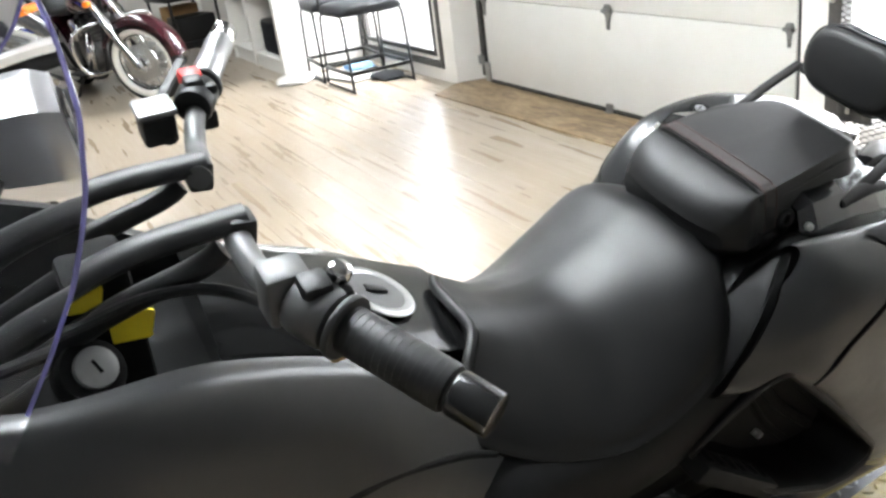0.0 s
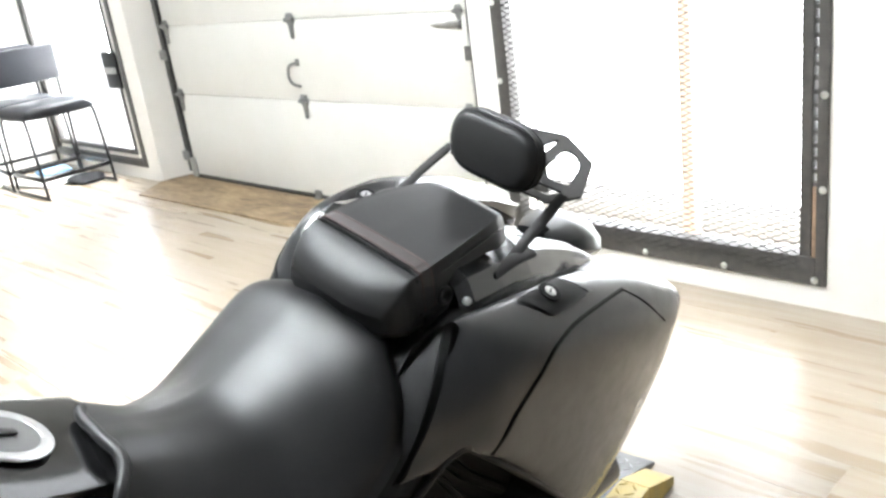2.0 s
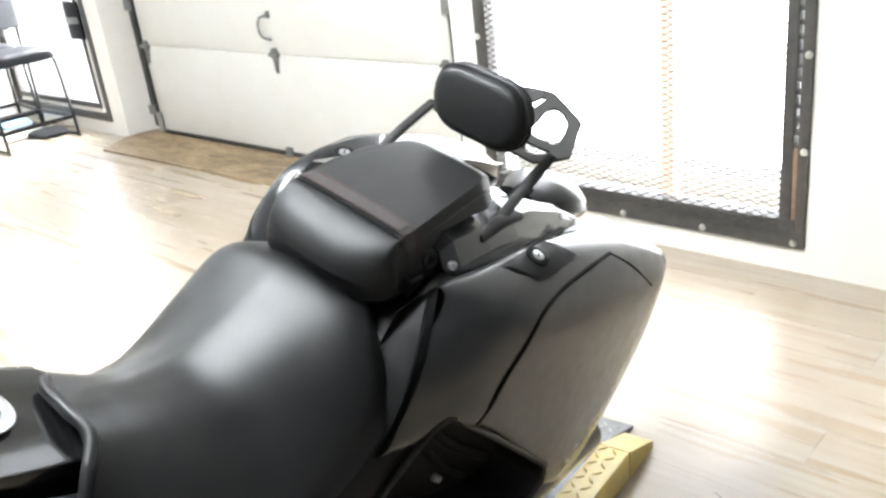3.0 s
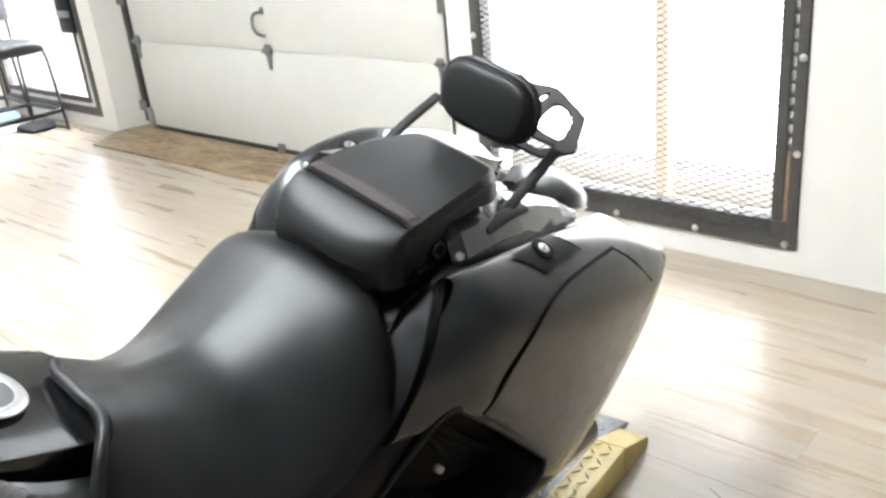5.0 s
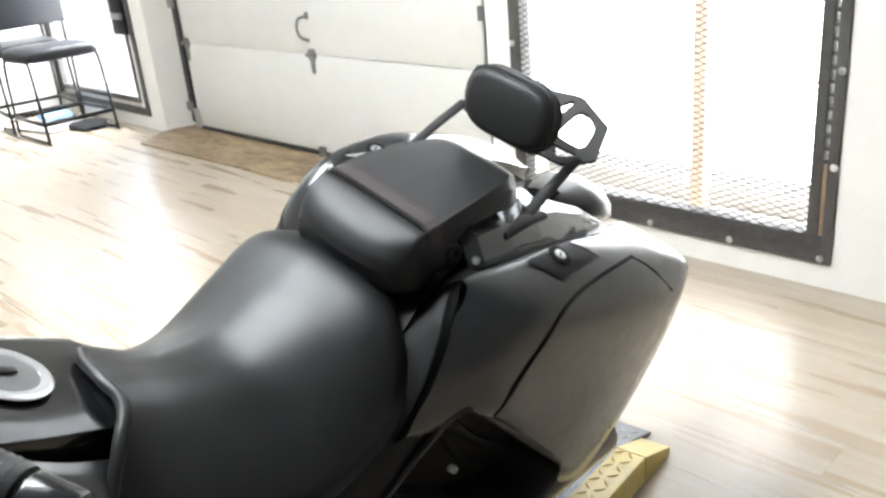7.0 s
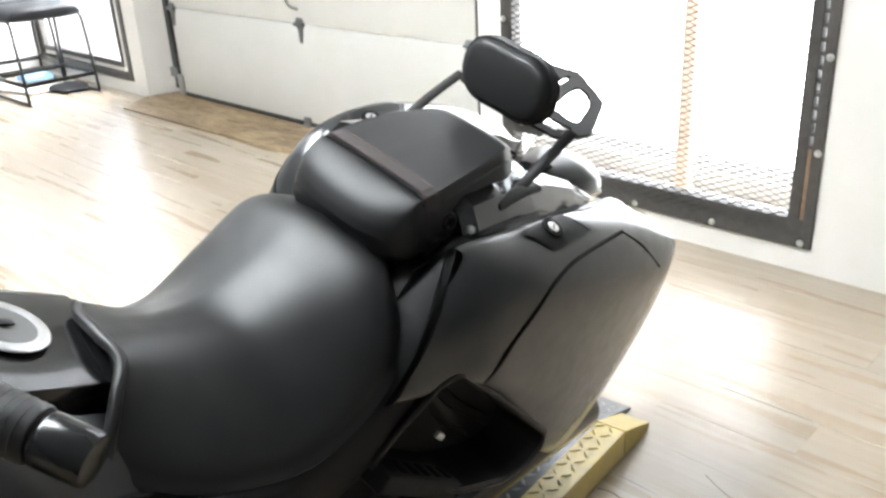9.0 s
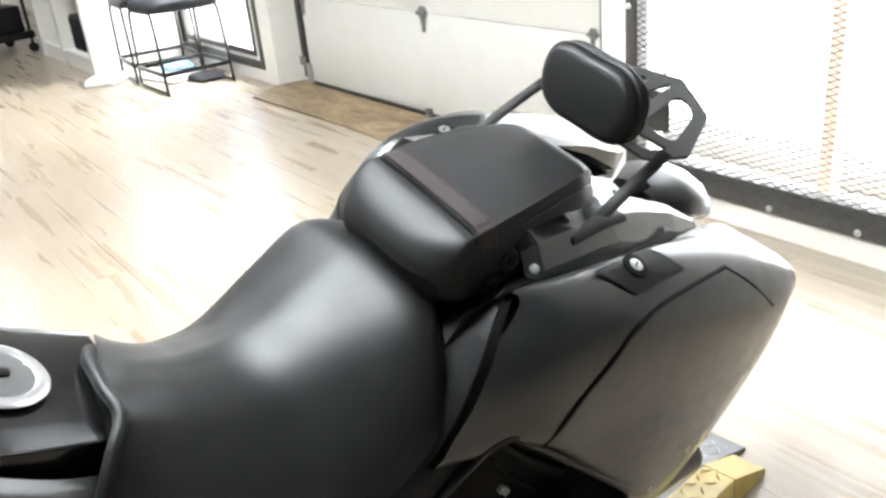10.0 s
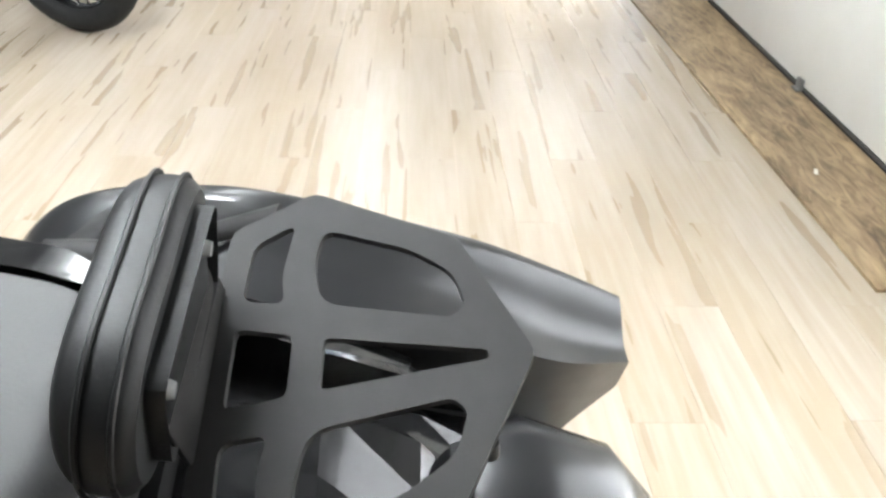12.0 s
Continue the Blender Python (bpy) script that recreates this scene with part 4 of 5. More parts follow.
        rows = [[bm.verts.new(p + np.array(d)) for p in edge] for d in ((0.003, 0.004, 0.003), (-0.001, -0.008, -0.003), (-0.003, -0.010, -0.010))]
        for a, b in zip(rows, rows[1:]):
            for q in range(39):
                bm.faces.new((a[q], a[q + 1], b[q + 1], b[q]))
        bmesh.ops.solidify(bm, geom=bm.faces[:], thickness=0.002)
        part("panel_gap", bm, M_CAVITY, pn)
        # added black filler box, blocks bright floor behind the joint
        part("dark_filler", box((0.05, -0.36, 0.50), (0.185, -0.12, 0.685), 0.03), M_CAVITY, bike)
    # recess for the passenger's foot
    cy, cz = sum(p[0] for p in RIM) / len(RIM), sum(p[1] for p in RIM) / len(RIM)
    bm = bmesh.new()
    rings = []
    for k, out in ((1.00, -0.012), (1.02, 0.002), (1.01, 0.0065), (0.965, 0.0065), (0.945, 0.003), (0.925, -0.012), (0.83, None), (0.80, None)):
        loop = rounded([(cy + (a - cy) * k, cz + (b - cz) * k) for a, b in RIM], 0.016, 5)
        rings.append([bm.verts.new((s * (0.190 if out is None else out + float(np.interp(a, (-0.35, -0.27, -0.19, -0.1, 0.03), (0.226, 0.239, 0.259, 0.266, 0.268)))), a, b)) for a, b in loop])
    for a, b in zip(rings, rings[1:]):
        for q in range(len(a)):
            bm.faces.new((a[q], a[(q + 1) % len(a)], b[(q + 1) % len(a)], b[q]))
    bm.faces.new(rings[-1][::-1])
    well = part("foot_well", bm, M_WELL, bike, "black moulded foot recess")
    lip = [(s * (0.0055 + float(np.interp(a, (-0.35, -0.27, -0.19, -0.1, 0.03), (0.226, 0.239, 0.259, 0.266, 0.268)))), a, b) for a, b in rounded(RIM, 0.016, 5)]
    part("well_lip", tube(lip + lip[:1], 0.0052, 8, 160), M_PLASTIC, well)
    well.location = (0, 0, 0) if s > 0 else (0.03, 0, -0.09)
    tread = part("foot_tread", box((min(s * 0.212, s * 0.262), -0.112, -0.010), (max(s * 0.212, s * 0.262), 0.112, 0.020), 0.005, m=pose(0, -0.277, 0.478, -40)), M_RUBBER, well, "black rubber foot tread")
    for k in range(6):
        part("tread_slot", box((min(s * 0.222, s * 0.248), -0.096 + k * 0.034, 0.0185), (max(s * 0.222, s * 0.248), -0.078 + k * 0.034, 0.0215), 0.001, m=pose(0, -0.277, 0.478, -40)), M_CAVITY, tread)
    stp = [(-0.282, 0.572), (-0.228, 0.606), (-0.150, 0.520), (-0.060, 0.432)]
    part("inner_step", tube([(s * 0.196, y, z) for y, z in stp], 0.010, 8, 40), M_WELL, well)
    part("inner_step", tube([(s * 0.193, y * 0.85 - 0.035, z - 0.036) for y, z in stp[:3]] + [(s * 0.193, -0.105, 0.420)], 0.006, 8, 40), M_WELL, well)
    for y, z in ((-0.175, 0.468), (-0.166, 0.458)):
        part("well_bolt", cyl((s * 0.188, y, z), (s * 0.197, y, z), 0.0062, 14, bevel=0.002), M_BOLT, well)

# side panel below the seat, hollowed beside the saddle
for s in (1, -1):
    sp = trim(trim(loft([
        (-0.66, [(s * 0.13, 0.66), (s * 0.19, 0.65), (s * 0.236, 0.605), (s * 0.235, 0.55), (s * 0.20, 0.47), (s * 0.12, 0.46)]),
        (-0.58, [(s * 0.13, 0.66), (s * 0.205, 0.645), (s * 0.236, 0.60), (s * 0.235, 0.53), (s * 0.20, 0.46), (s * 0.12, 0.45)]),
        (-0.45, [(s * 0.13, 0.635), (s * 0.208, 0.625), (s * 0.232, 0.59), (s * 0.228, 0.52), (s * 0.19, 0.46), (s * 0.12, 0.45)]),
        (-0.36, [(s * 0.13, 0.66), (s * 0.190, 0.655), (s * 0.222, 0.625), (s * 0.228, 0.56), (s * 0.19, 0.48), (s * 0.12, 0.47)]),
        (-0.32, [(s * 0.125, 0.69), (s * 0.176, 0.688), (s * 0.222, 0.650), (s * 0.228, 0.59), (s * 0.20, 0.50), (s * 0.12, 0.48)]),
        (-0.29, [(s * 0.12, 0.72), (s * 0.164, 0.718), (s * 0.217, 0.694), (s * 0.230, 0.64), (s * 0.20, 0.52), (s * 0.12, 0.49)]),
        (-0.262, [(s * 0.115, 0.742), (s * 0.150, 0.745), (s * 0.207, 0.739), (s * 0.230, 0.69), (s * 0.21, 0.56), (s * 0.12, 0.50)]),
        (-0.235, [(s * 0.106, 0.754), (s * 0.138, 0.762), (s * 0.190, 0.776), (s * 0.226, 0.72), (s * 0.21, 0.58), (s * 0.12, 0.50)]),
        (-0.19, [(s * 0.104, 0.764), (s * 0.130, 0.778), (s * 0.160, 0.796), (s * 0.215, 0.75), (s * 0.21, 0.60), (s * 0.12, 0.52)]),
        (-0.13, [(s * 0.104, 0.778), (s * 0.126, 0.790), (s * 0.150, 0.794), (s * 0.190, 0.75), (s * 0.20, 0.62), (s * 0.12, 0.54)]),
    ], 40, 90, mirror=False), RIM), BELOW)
    # dull black puts the panel's shade into its material
    sp = part("side_panel", sp, M_PANEL_SHADE, bike, "side panel, its shade put into a dull black material")
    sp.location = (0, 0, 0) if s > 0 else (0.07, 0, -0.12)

# tank and filler cap
tank = part("tank", loft([
    (-0.90, [(0, 0.912), (0.05, 0.908), (0.090, 0.885), (0.105, 0.86), (0.108, 0.80), (0.108, 0.74), (0, 0.70)]),
    (-0.84, [(0, 0.892), (0.06, 0.888), (0.095, 0.868), (0.108, 0.845), (0.110, 0.79), (0.110, 0.73), (0, 0.69)]),
    (-0.74, [(0, 0.830), (0.062, 0.828), (0.098, 0.820), (0.106, 0.812), (0.107, 0.77), (0.107, 0.71), (0, 0.67)]),
    (-0.66, [(0, 0.785), (0.05, 0.783), (0.090, 0.777), (0.097, 0.769), (0.098, 0.735), (0.098, 0.69), (0, 0.65)]),
    (-0.59, [(0, 0.754), (0.05, 0.750), (0.083, 0.743), (0.089, 0.736), (0.090, 0.71), (0.090, 0.67), (0, 0.64)]),
], 40, 40), M_TANK, bike, "gloss black fuel tank cover")
capm = pose(0.004, -0.694, 0.8085, -28, 0, 0)
cap = part("fuel_cap", ring(0.0430, 0.0080, 48, 10, 0.32), M_ALU, tank, "grey ring of the fuel filler cap")
cap.matrix_basis = capm
c2 = part("cap_lid", cyl((0, 0, -0.006), (0, 0, 0.0015), 0.037, 40, bevel=0.001), M_CAPMID, cap)
part("key_flap", box((-0.006, -0.018, 0.0028), (0.006, 0.012, 0.006), 0.002), M_PLASTIC, cap)

# side fairings of the tank and the cockpit
for s in (1, -1):
    fr = part("fairing", loft([
        (-1.42, [(s * 0.16, 1.03), (s * 0.20, 1.02), (s * 0.225, 0.95), (s * 0.235, 0.80), (s * 0.21, 0.62), (s * 0.14, 0.60)]),
        (-1.22, [(s * 0.20, 1.045), (s * 0.235, 1.03), (s * 0.262, 0.95), (s * 0.275, 0.80), (s * 0.25, 0.58), (s * 0.14, 0.55)]),
        (-1.06, [(s * 0.20, 0.985), (s * 0.228, 0.972), (s * 0.255, 0.90), (s * 0.272, 0.78), (s * 0.25, 0.54), (s * 0.14, 0.50)]),
        (-0.92, [(s * 0.148, 0.922), (s * 0.180, 0.912), (s * 0.215, 0.85), (s * 0.242, 0.74), (s * 0.24, 0.52), (s * 0.14, 0.48)]),
        (-0.78, [(s * 0.118, 0.838), (s * 0.146, 0.828), (s * 0.182, 0.775), (s * 0.218, 0.69), (s * 0.226, 0.51), (s * 0.14, 0.47)]),
        (-0.68, [(s * 0.115, 0.762), (s * 0.138, 0.750), (s * 0.172, 0.705), (s * 0.212, 0.635), (s * 0.222, 0.52), (s * 0.14, 0.47)]),
        (-0.61, [(s * 0.11, 0.725), (s * 0.130, 0.712), (s * 0.165, 0.668), (s * 0.208, 0.610), (s * 0.218, 0.53), (s * 0.14, 0.48)]),
    ], 36, 50, mirror=False), M_MATTE, bike, "matte graphite side fairing")
    fr.location = (0, 0, 0) if s > 0 else (0.025, 0, -0.04)
part("panel_gap", tube([(0.224, -0.86, 0.752), (0.216, -0.828, 0.747), (0.203, -0.786, 0.735), (0.192, -0.741, 0.718), (0.182, -0.674, 0.691), (0.180, -0.63, 0.668)], 0.0045, 8, 40), M_CAVITY, bike)
part("cockpit", loft([
    (-1.35, [(0, 0.82), (0.10, 0.83), (0.18, 0.86), (0.19, 0.75), (0, 0.70)]),
    (-1.10, [(0, 0.81), (0.10, 0.82), (0.19, 0.85), (0.20, 0.75), (0, 0.68)]),
    (-0.95, [(0, 0.82), (0.10, 0.82), (0.16, 0.83), (0.18, 0.72), (0, 0.66)]),
    (-0.86, [(0, 0.82), (0.08, 0.82), (0.13, 0.82), (0.15, 0.70), (0, 0.65)]),
], 20, 20), M_CAVITY, bike, "black plastic cockpit tray")
part("ignition_collar", cyl((0.078, -1.020, 0.887), (0.096, -1.009, 0.911), 0.031, 24, bevel=0.006), M_CAVITY, bike)
ign = part("ignition_lock", cyl((0.096, -1.009, 0.911), (0.101, -1.006, 0.9175), 0.0195, 28, bevel=0.0015), M_CAP, bike, "steel ignition lock ring")
part("key_slot", box((-0.0015, -0.007, 0), (0.0015, 0.007, 0.001), m=Matrix.Translation((0.1011, -1.006, 0.9177)) @ Vector((0.005, 0.003, 0.0065)).to_track_quat("Z", "Y").to_matrix().to_4x4()), M_CAVITY, ign)
part("knob", cyl((0.14, -1.06, 0.90), (0.142, -1.055, 0.92), 0.011, 14, bevel=0.003), M_CAP, bike)
fuse = part("fuse_box", box((0.0, -1.03, 0.80), (0.052, -0.955, 0.985), 0.008), M_CAVITY, bike, "black cockpit fuse box")
for y, z, w in ((-0.965, 0.919, 0.022), (-0.999, 0.963, 0.018)):
    part("warning_sticker", plate(rounded([(-w, -w * 0.9), (w * 0.8, -w), (w, w * 0.6), (-w * 0.2, w)], 0.003), [], 0.004, m=pose(0.057, y, z, 0, 78, 0)), M_YELLOW, fuse, "yellow warning sticker")
# curved handlebar risers
for s in (1, -1):
    low = 0.018 * (s < 0)
    rs = part("riser", tube([(s * 0.055, -1.13, 0.90), (s * 0.064, -1.05, 0.962), (s * 0.068, -0.96, 1.000 - low * 0.6), (s * 0.070, -0.848, 1.008 - low)], 0.017, 12, 30, flat=0.68), M_PLASTIC, bike, "curved black handlebar riser")
    part("riser_lower", tube([(s * 0.055, -1.10, 0.87), (s * 0.068, -1.0, 0.938 - low * 0.5), (s * 0.077, -0.90, 0.972 - low), (s * 0.078, -0.875, 0.985 - low)], 0.012, 12, 24), M_PLASTIC, rs)
    part("clamp", box((-0.016, -0.014, -0.022), (0.016, 0.012, 0.012), 0.005, m=pose(s * 0.072, -0.854, 1.002 - low, -8)), M_PLASTIC, rs)
    d = 0.0 if s > 0 else 1.0
    bar = part("handlebar", tube([(s * 0.05, -0.860, 0.998 - 0.013 * d), (s * 0.12, -0.862 + 0.019 * d, 0.995 - 0.030 * d), (s * 0.18, -0.860 + 0.027 * d, 1.01 - 0.064 * d), (s * 0.235, -0.855 + 0.038 * d, 1.035 - 0.082 * d), (s * 0.29, -0.842 + 0.052 * d, 1.045 - 0.078 * d), (s * 0.39, -0.792 + 0.060 * d, 1.035 - 0.056 * d)], 0.0125, 14, 50), M_CAPMID, bike, "dull dark grey handlebar tube")
    e0, e1, e2 = ((Vector((0.292, -0.842, 1.046)), Vector((0.372, -0.801, 1.036)), Vector((0.403, -0.784, 1.031))) if s > 0 else (Vector((-0.290, -0.790, 0.968)), Vector((-0.382, -0.737, 0.978)), Vector((-0.407, -0.722, 0.982))))
    gp = part("grip", cyl(e0, e1, 0.0185, 22, bevel=0.003), M_GRIP if s > 0 else M_ALU, bar, "ribbed rubber grip" if s > 0 else "silver rubber grip")
    for k in range(14):
        f = 0.06 + k * 0.066
        p = e0.lerp(e1, f)
        part("grip_rib", ring(0.0185, 0.0005, 22, 6, m=Matrix.Translation(p) @ (e1 - e0).to_track_quat("Z", "Y").to_matrix().to_4x4()), M_GRIP if s > 0 else M_ALU, gp)
    part("grip_flange", cyl(e0.lerp(e1, -0.05), e0.lerp(e1, 0.03), 0.026, 22, bevel=0.003), M_GRIP, bar)
    be = part("bar_end", cyl(e1.lerp(e2, 0.05), e2, 0.0170, 22, bevel=0.0025), M_BAREND if s > 0 else M_CHROME, bar, "polished bar end weight")
    sw = part("switch_housing", cyl(e0.lerp(e1, -0.5), e0.lerp(e1, -0.08), 0.0245, 20, bevel=0.006), M_CAPMID if s > 0 else M_PLASTIC, bar)
    part("switch", box((-0.014, -0.012, 0.014), (0.012, 0.012, 0.030), 0.006, m=Matrix.Translation(e0.lerp(e1, -0.3))), M_PLASTIC, sw)
    part("switch", box((0.0, 0.010, 0.006), (0.014, 0.026, 0.020), 0.005, m=Matrix.Translation(e0.lerp(e1, -0.3))), M_PLASTIC, sw)
    part("switch_lever", box((-0.008, 0.0, -0.045), (0.01, 0.02, -0.02), 0.004, m=Matrix.Translation(e0.lerp(e1, -0.25))), M_CARD if s > 0 else M_PLASTIC, sw)
    if s < 0:
        part("kill_switch", box((-0.298, -0.818, 0.972), (-0.268, -0.790, 0.994), 0.006), M_RED, sw, "red engine stop switch")
        rv = part("brake_reservoir", box((-0.278, -0.880, 0.925), (-0.236, -0.838, 0.963), 0.006), M_PLASTIC, bar, "brake fluid reservoir")
        part("reservoir_cap", box((-0.281, -0.883, 0.9635), (-0.233, -0.835, 0.973), 0.004), M_CAP, rv, "silver reservoir cap")
        part("brake_lever", tube([(-0.235, -0.85, 0.93), (-0.30, -0.85, 0.940), (-0.40, -0.79, 0.955)], 0.008, 8, 16, flat=0.6), M_PLASTIC, bar)
    if s > 0:
        part("chrome_knob", cyl((0.262, -0.836, 1.066), (0.265, -0.832, 1.080), 0.0095, 16, bevel=0.004), M_CHROME, sw, "chrome button")
        part("perch", box((-0.016, -0.020, -0.020), (0.016, 0.016, 0.026), 0.006, m=Matrix.Translation(e0.lerp(e1, -0.62))), M_CAPMID, bar, "worn dark metal lever perch")
        part("cable", tube([(0.20, -0.86, 0.985), (0.13, -0.865, 0.960), (0.097, -0.90, 0.962), (0.094, -0.951, 0.969), (0.094, -1.001, 0.962), (0.092, -1.05, 0.952), (0.06, -1.15, 0.90)], 0.0055, 8, 24), M_RUBBER, bar)
# mirror on the far side
mir = part("mirror", loft([(-1.20, [(-0.30, 1.02), (-0.36, 1.03), (-0.42, 1.0), (-0.41, 0.93), (-0.34, 0.91), (-0.30, 0.95)]),
                           (-1.10, [(-0.29, 1.04), (-0.37, 1.055), (-0.44, 1.01), (-0.43, 0.92), (-0.34, 0.90), (-0.29, 0.95)]),
                           (-1.07, [(-0.30, 1.03), (-0.37, 1.045), (-0.43, 1.005), (-0.42, 0.93), (-0.34, 0.91), (-0.30, 0.95)])], 24, 16, mirror=False), M_ALU, bike, "silver grey mirror housing")
part("mirror_glass", loft([(-1.0685, [(-0.315, 1.015), (-0.37, 1.028), (-0.415, 0.995), (-0.405, 0.94), (-0.345, 0.925), (-0.315, 0.955)]), (-1.0655, [(-0.317, 1.013), (-0.37, 1.026), (-0.413, 0.993), (-0.403, 0.942), (-0.345, 0.927), (-0.317, 0.957)])], 24, 4, mirror=False), M_CHROME, mir, "silvered mirror glass")
mir.location = (0, 0.075, -0.06)
part("mirror_stem", tube([(-0.24, -1.16, 0.95), (-0.30, -1.14, 0.96)], 0.02, 10, 6), M_PLASTIC, mir)
# windscreen: a curved clear sheet that stands over the cockpit
BOW = (0, 0.1, 0.2, 0.32, 0.45, 0.58, 0.7, 0.85, 1), (0.0, 0.026, 0.052, 0.080, 0.101, 0.111, 0.110, 0.098, 0.078)
bm = bmesh.new()
sheets = []
for off in (0.0, 0.004):
    grid = []
    for h in np.linspace(0, 1, 18):
        row = []
        for a in np.linspace(-1, 1, 25):
            wid = 0.235 - 0.05 * h * h
            z = 0.97 + 0.42 * h + 0.03 * (1 - a * a)
            y = -1.085 + float(np.interp(h, BOW[0], BOW[1])) - 0.20 * (1 - a * a) ** 0.8 + off
            row.append(bm.verts.new((wid * a * (1 - 0.25 * max(0.0, h - 0.75)), y, z)))
        grid.append(row)
    sheets.append(grid)
R, C = 18, 25
for g in sheets:
    for i in range(R - 1):
        for j in range(C - 1):
            bm.faces.new((g[i][j], g[i][j + 1], g[i + 1][j + 1], g[i + 1][j]))
for i in range(R - 1):
    for j in (0, C - 1):
        bm.faces.new((sheets[0][i][j], sheets[0][i + 1][j], sheets[1][i + 1][j], sheets[1][i][j]))
for j in range(C - 1):
    for i in (0, R - 1):
        bm.faces.new((sheets[0][i][j], sheets[0][i][j + 1], sheets[1][i][j + 1], sheets[1][i][j]))
ws = part("windscreen", bm, M_SCREEN, bike, "clear curved windscreen")
ws.visible_shadow = False
edge = [(0.97 + 0.42 * h, (0.235 - 0.05 * h * h) * (1 - 0.25 * max(0.0, h - 0.75)), -1.085 + float(np.interp(h, BOW[0], BOW[1])) + 0.002) for h in np.linspace(0.1, 1, 18)]
for s in (1, -1):
    part("screen_edge", tube([(s * x, y, z) for z, x, y in edge], 0.0017, 8, 60), M_EDGE, ws, "violet-tinted edge of the sheet")
# wheels, exhaust, stand and underparts
def wheel(parent, y, r, width, material_rim, spokes, name="wheel"):
    m = pose(0, y, r, 0, 90, 0)
    w = part(name, ring(r - 0.06, 0.06, 56, 14, width / 0.12, m=m), M_RUBBER, parent, "black road tyre")
    part("rim", ring(r - 0.125, 0.012, 48, 8, width / 0.03, m=m), material_rim, w)
    hub = cyl((-width / 2, y, r), (width / 2, y, r), 0.05, 24)
    for k in range(spokes):
        a = 2 * math.pi * k / spokes
        hub = tube([(0, y + 0.04 * math.cos(a), r + 0.04 * math.sin(a)), (0, y + (r - 0.12) * math.cos(a + 0.12), r + (r - 0.12) * math.sin(a + 0.12))], 0.014, 8, 6, bm=hub)
    part("spokes", hub, material_rim, w)
    return w


wheel(bike, 0.10, 0.28, 0.17, M_GLOSS, 8, "rear_wheel")
wheel(bike, -1.53, 0.30, 0.12, M_GLOSS, 8, "front_wheel")
part("fork", cyl((0.09, -1.53, 0.30), (0.08, -1.25, 0.95), 0.028, 16, bm=cyl((-0.09, -1.53, 0.30), (-0.08, -1.25, 0.95), 0.028, 16)), M_CHROME, bike)
part("engine", box((-0.17, -0.98, 0.17), (0.17, -0.45, 0.62), 0.05, seg=3), M_ENGINE, bike, "dark alloy engine block")
part("swing_arm", box((-0.12, -0.45, 0.27), (0.12, 0.12, 0.36), 0.02), M_PLASTIC, bike)
part("under_tray", loft([(-0.45, [(0, 0.62), (0.10, 0.60), (0.11, 0.5), (0, 0.45)]), (0.25, [(0, 0.66), (0.10, 0.64), (0.10, 0.58), (0, 0.56)])], 12, 12), M_PLASTIC, bike)
part("silencer", cyl((-0.17, -0.30, 0.24), (-0.20, 0.34, 0.33), 0.055, 24, bevel=0.008), M_CHROME, bike, "chrome silencer")
part("silencer", cyl((0.17, -0.30, 0.22), (0.19, 0.28, 0.26), 0.05, 24, bevel=0.008), M_GLOSS, bike, "black silencer")
part("side_stand", tube([(0.15, -0.62, 0.27), (0.27, -0.66, 0.15), (0.345, -0.68, 0.0)], 0.013, 10, 14), M_TUBE, bike)

# ---- low lift platform with tread plate ----
lift = thing("motorcycle_lift", "low dark tread-plate lift platform with a yellow painted edge", "lift", pose(4.03, -1.32, 0, 0, 0, 6) @ pose(-4.03, 1.32, 0))
LZ, LX0, LX1, LYA, LYB = 0.062, 3.40, 3.960, -3.75, -1.33
part("deck", box((LX0, LYA, 0.02), (LX1 - 0.001, -1.762, LZ), 0.003, bm=box((LX0, -1.754, 0.02), (LX1 - 0.001, LYB, LZ), 0.003)), M_PLATE, lift, "dark steel tread plate")
part("edge", box((LX1, LYA, 0.0), (4.030, LYB, LZ + 0.004), 0.003), M_YPAINT, lift, "worn yellow painted edge")
part("edge", box((LX0 - 0.07, LYA, 0.0), (LX0 - 0.001, LYB, LZ + 0.004), 0.003), M_YPAINT, lift, "worn yellow painted edge")
rp = bmesh.new()
vs = [rp.verts.new(p) for p in ((LX1, LYB, LZ + 0.004), (4.030, LYB, LZ + 0.004), (4.030, LYB, 0), (LX1, LYB, 0), (LX1, -1.21, 0.02), (4.030, -1.21, 0.02), (4.030, -1.21, 0), (LX1, -1.21, 0))]
for f in ((0, 1, 5, 4), (1, 2, 6, 5), (2, 3, 7, 6), (3, 0, 4, 7), (4, 5, 6, 7), (0, 3, 2, 1)):
    rp.faces.new([vs[i] for i in f])
part("ramp_edge", rp, M_YPAINT, lift, "sloping yellow ramp end", smooth=False)
rp = bmesh.new()
vs = [rp.verts.new(p) for p in ((LX0, LYB, LZ), (LX1 - 0.001, LYB, LZ), (LX1 - 0.001, LYB, 0), (LX0, LYB, 0), (LX0, -1.16, 0.008), (LX1 - 0.001, -1.16, 0.008), (LX1 - 0.001, -1.16, 0), (LX0, -1.16, 0))]
for f in ((0, 1, 5, 4), (1, 2, 6, 5), (2, 3, 7, 6), (3, 0, 4, 7), (4, 5, 6, 7), (0, 3, 2, 1)):
    rp.faces.new([vs[i] for i in f])
part("ramp", rp, M_PLATE, lift, "sloping tread-plate ramp", smooth=False)


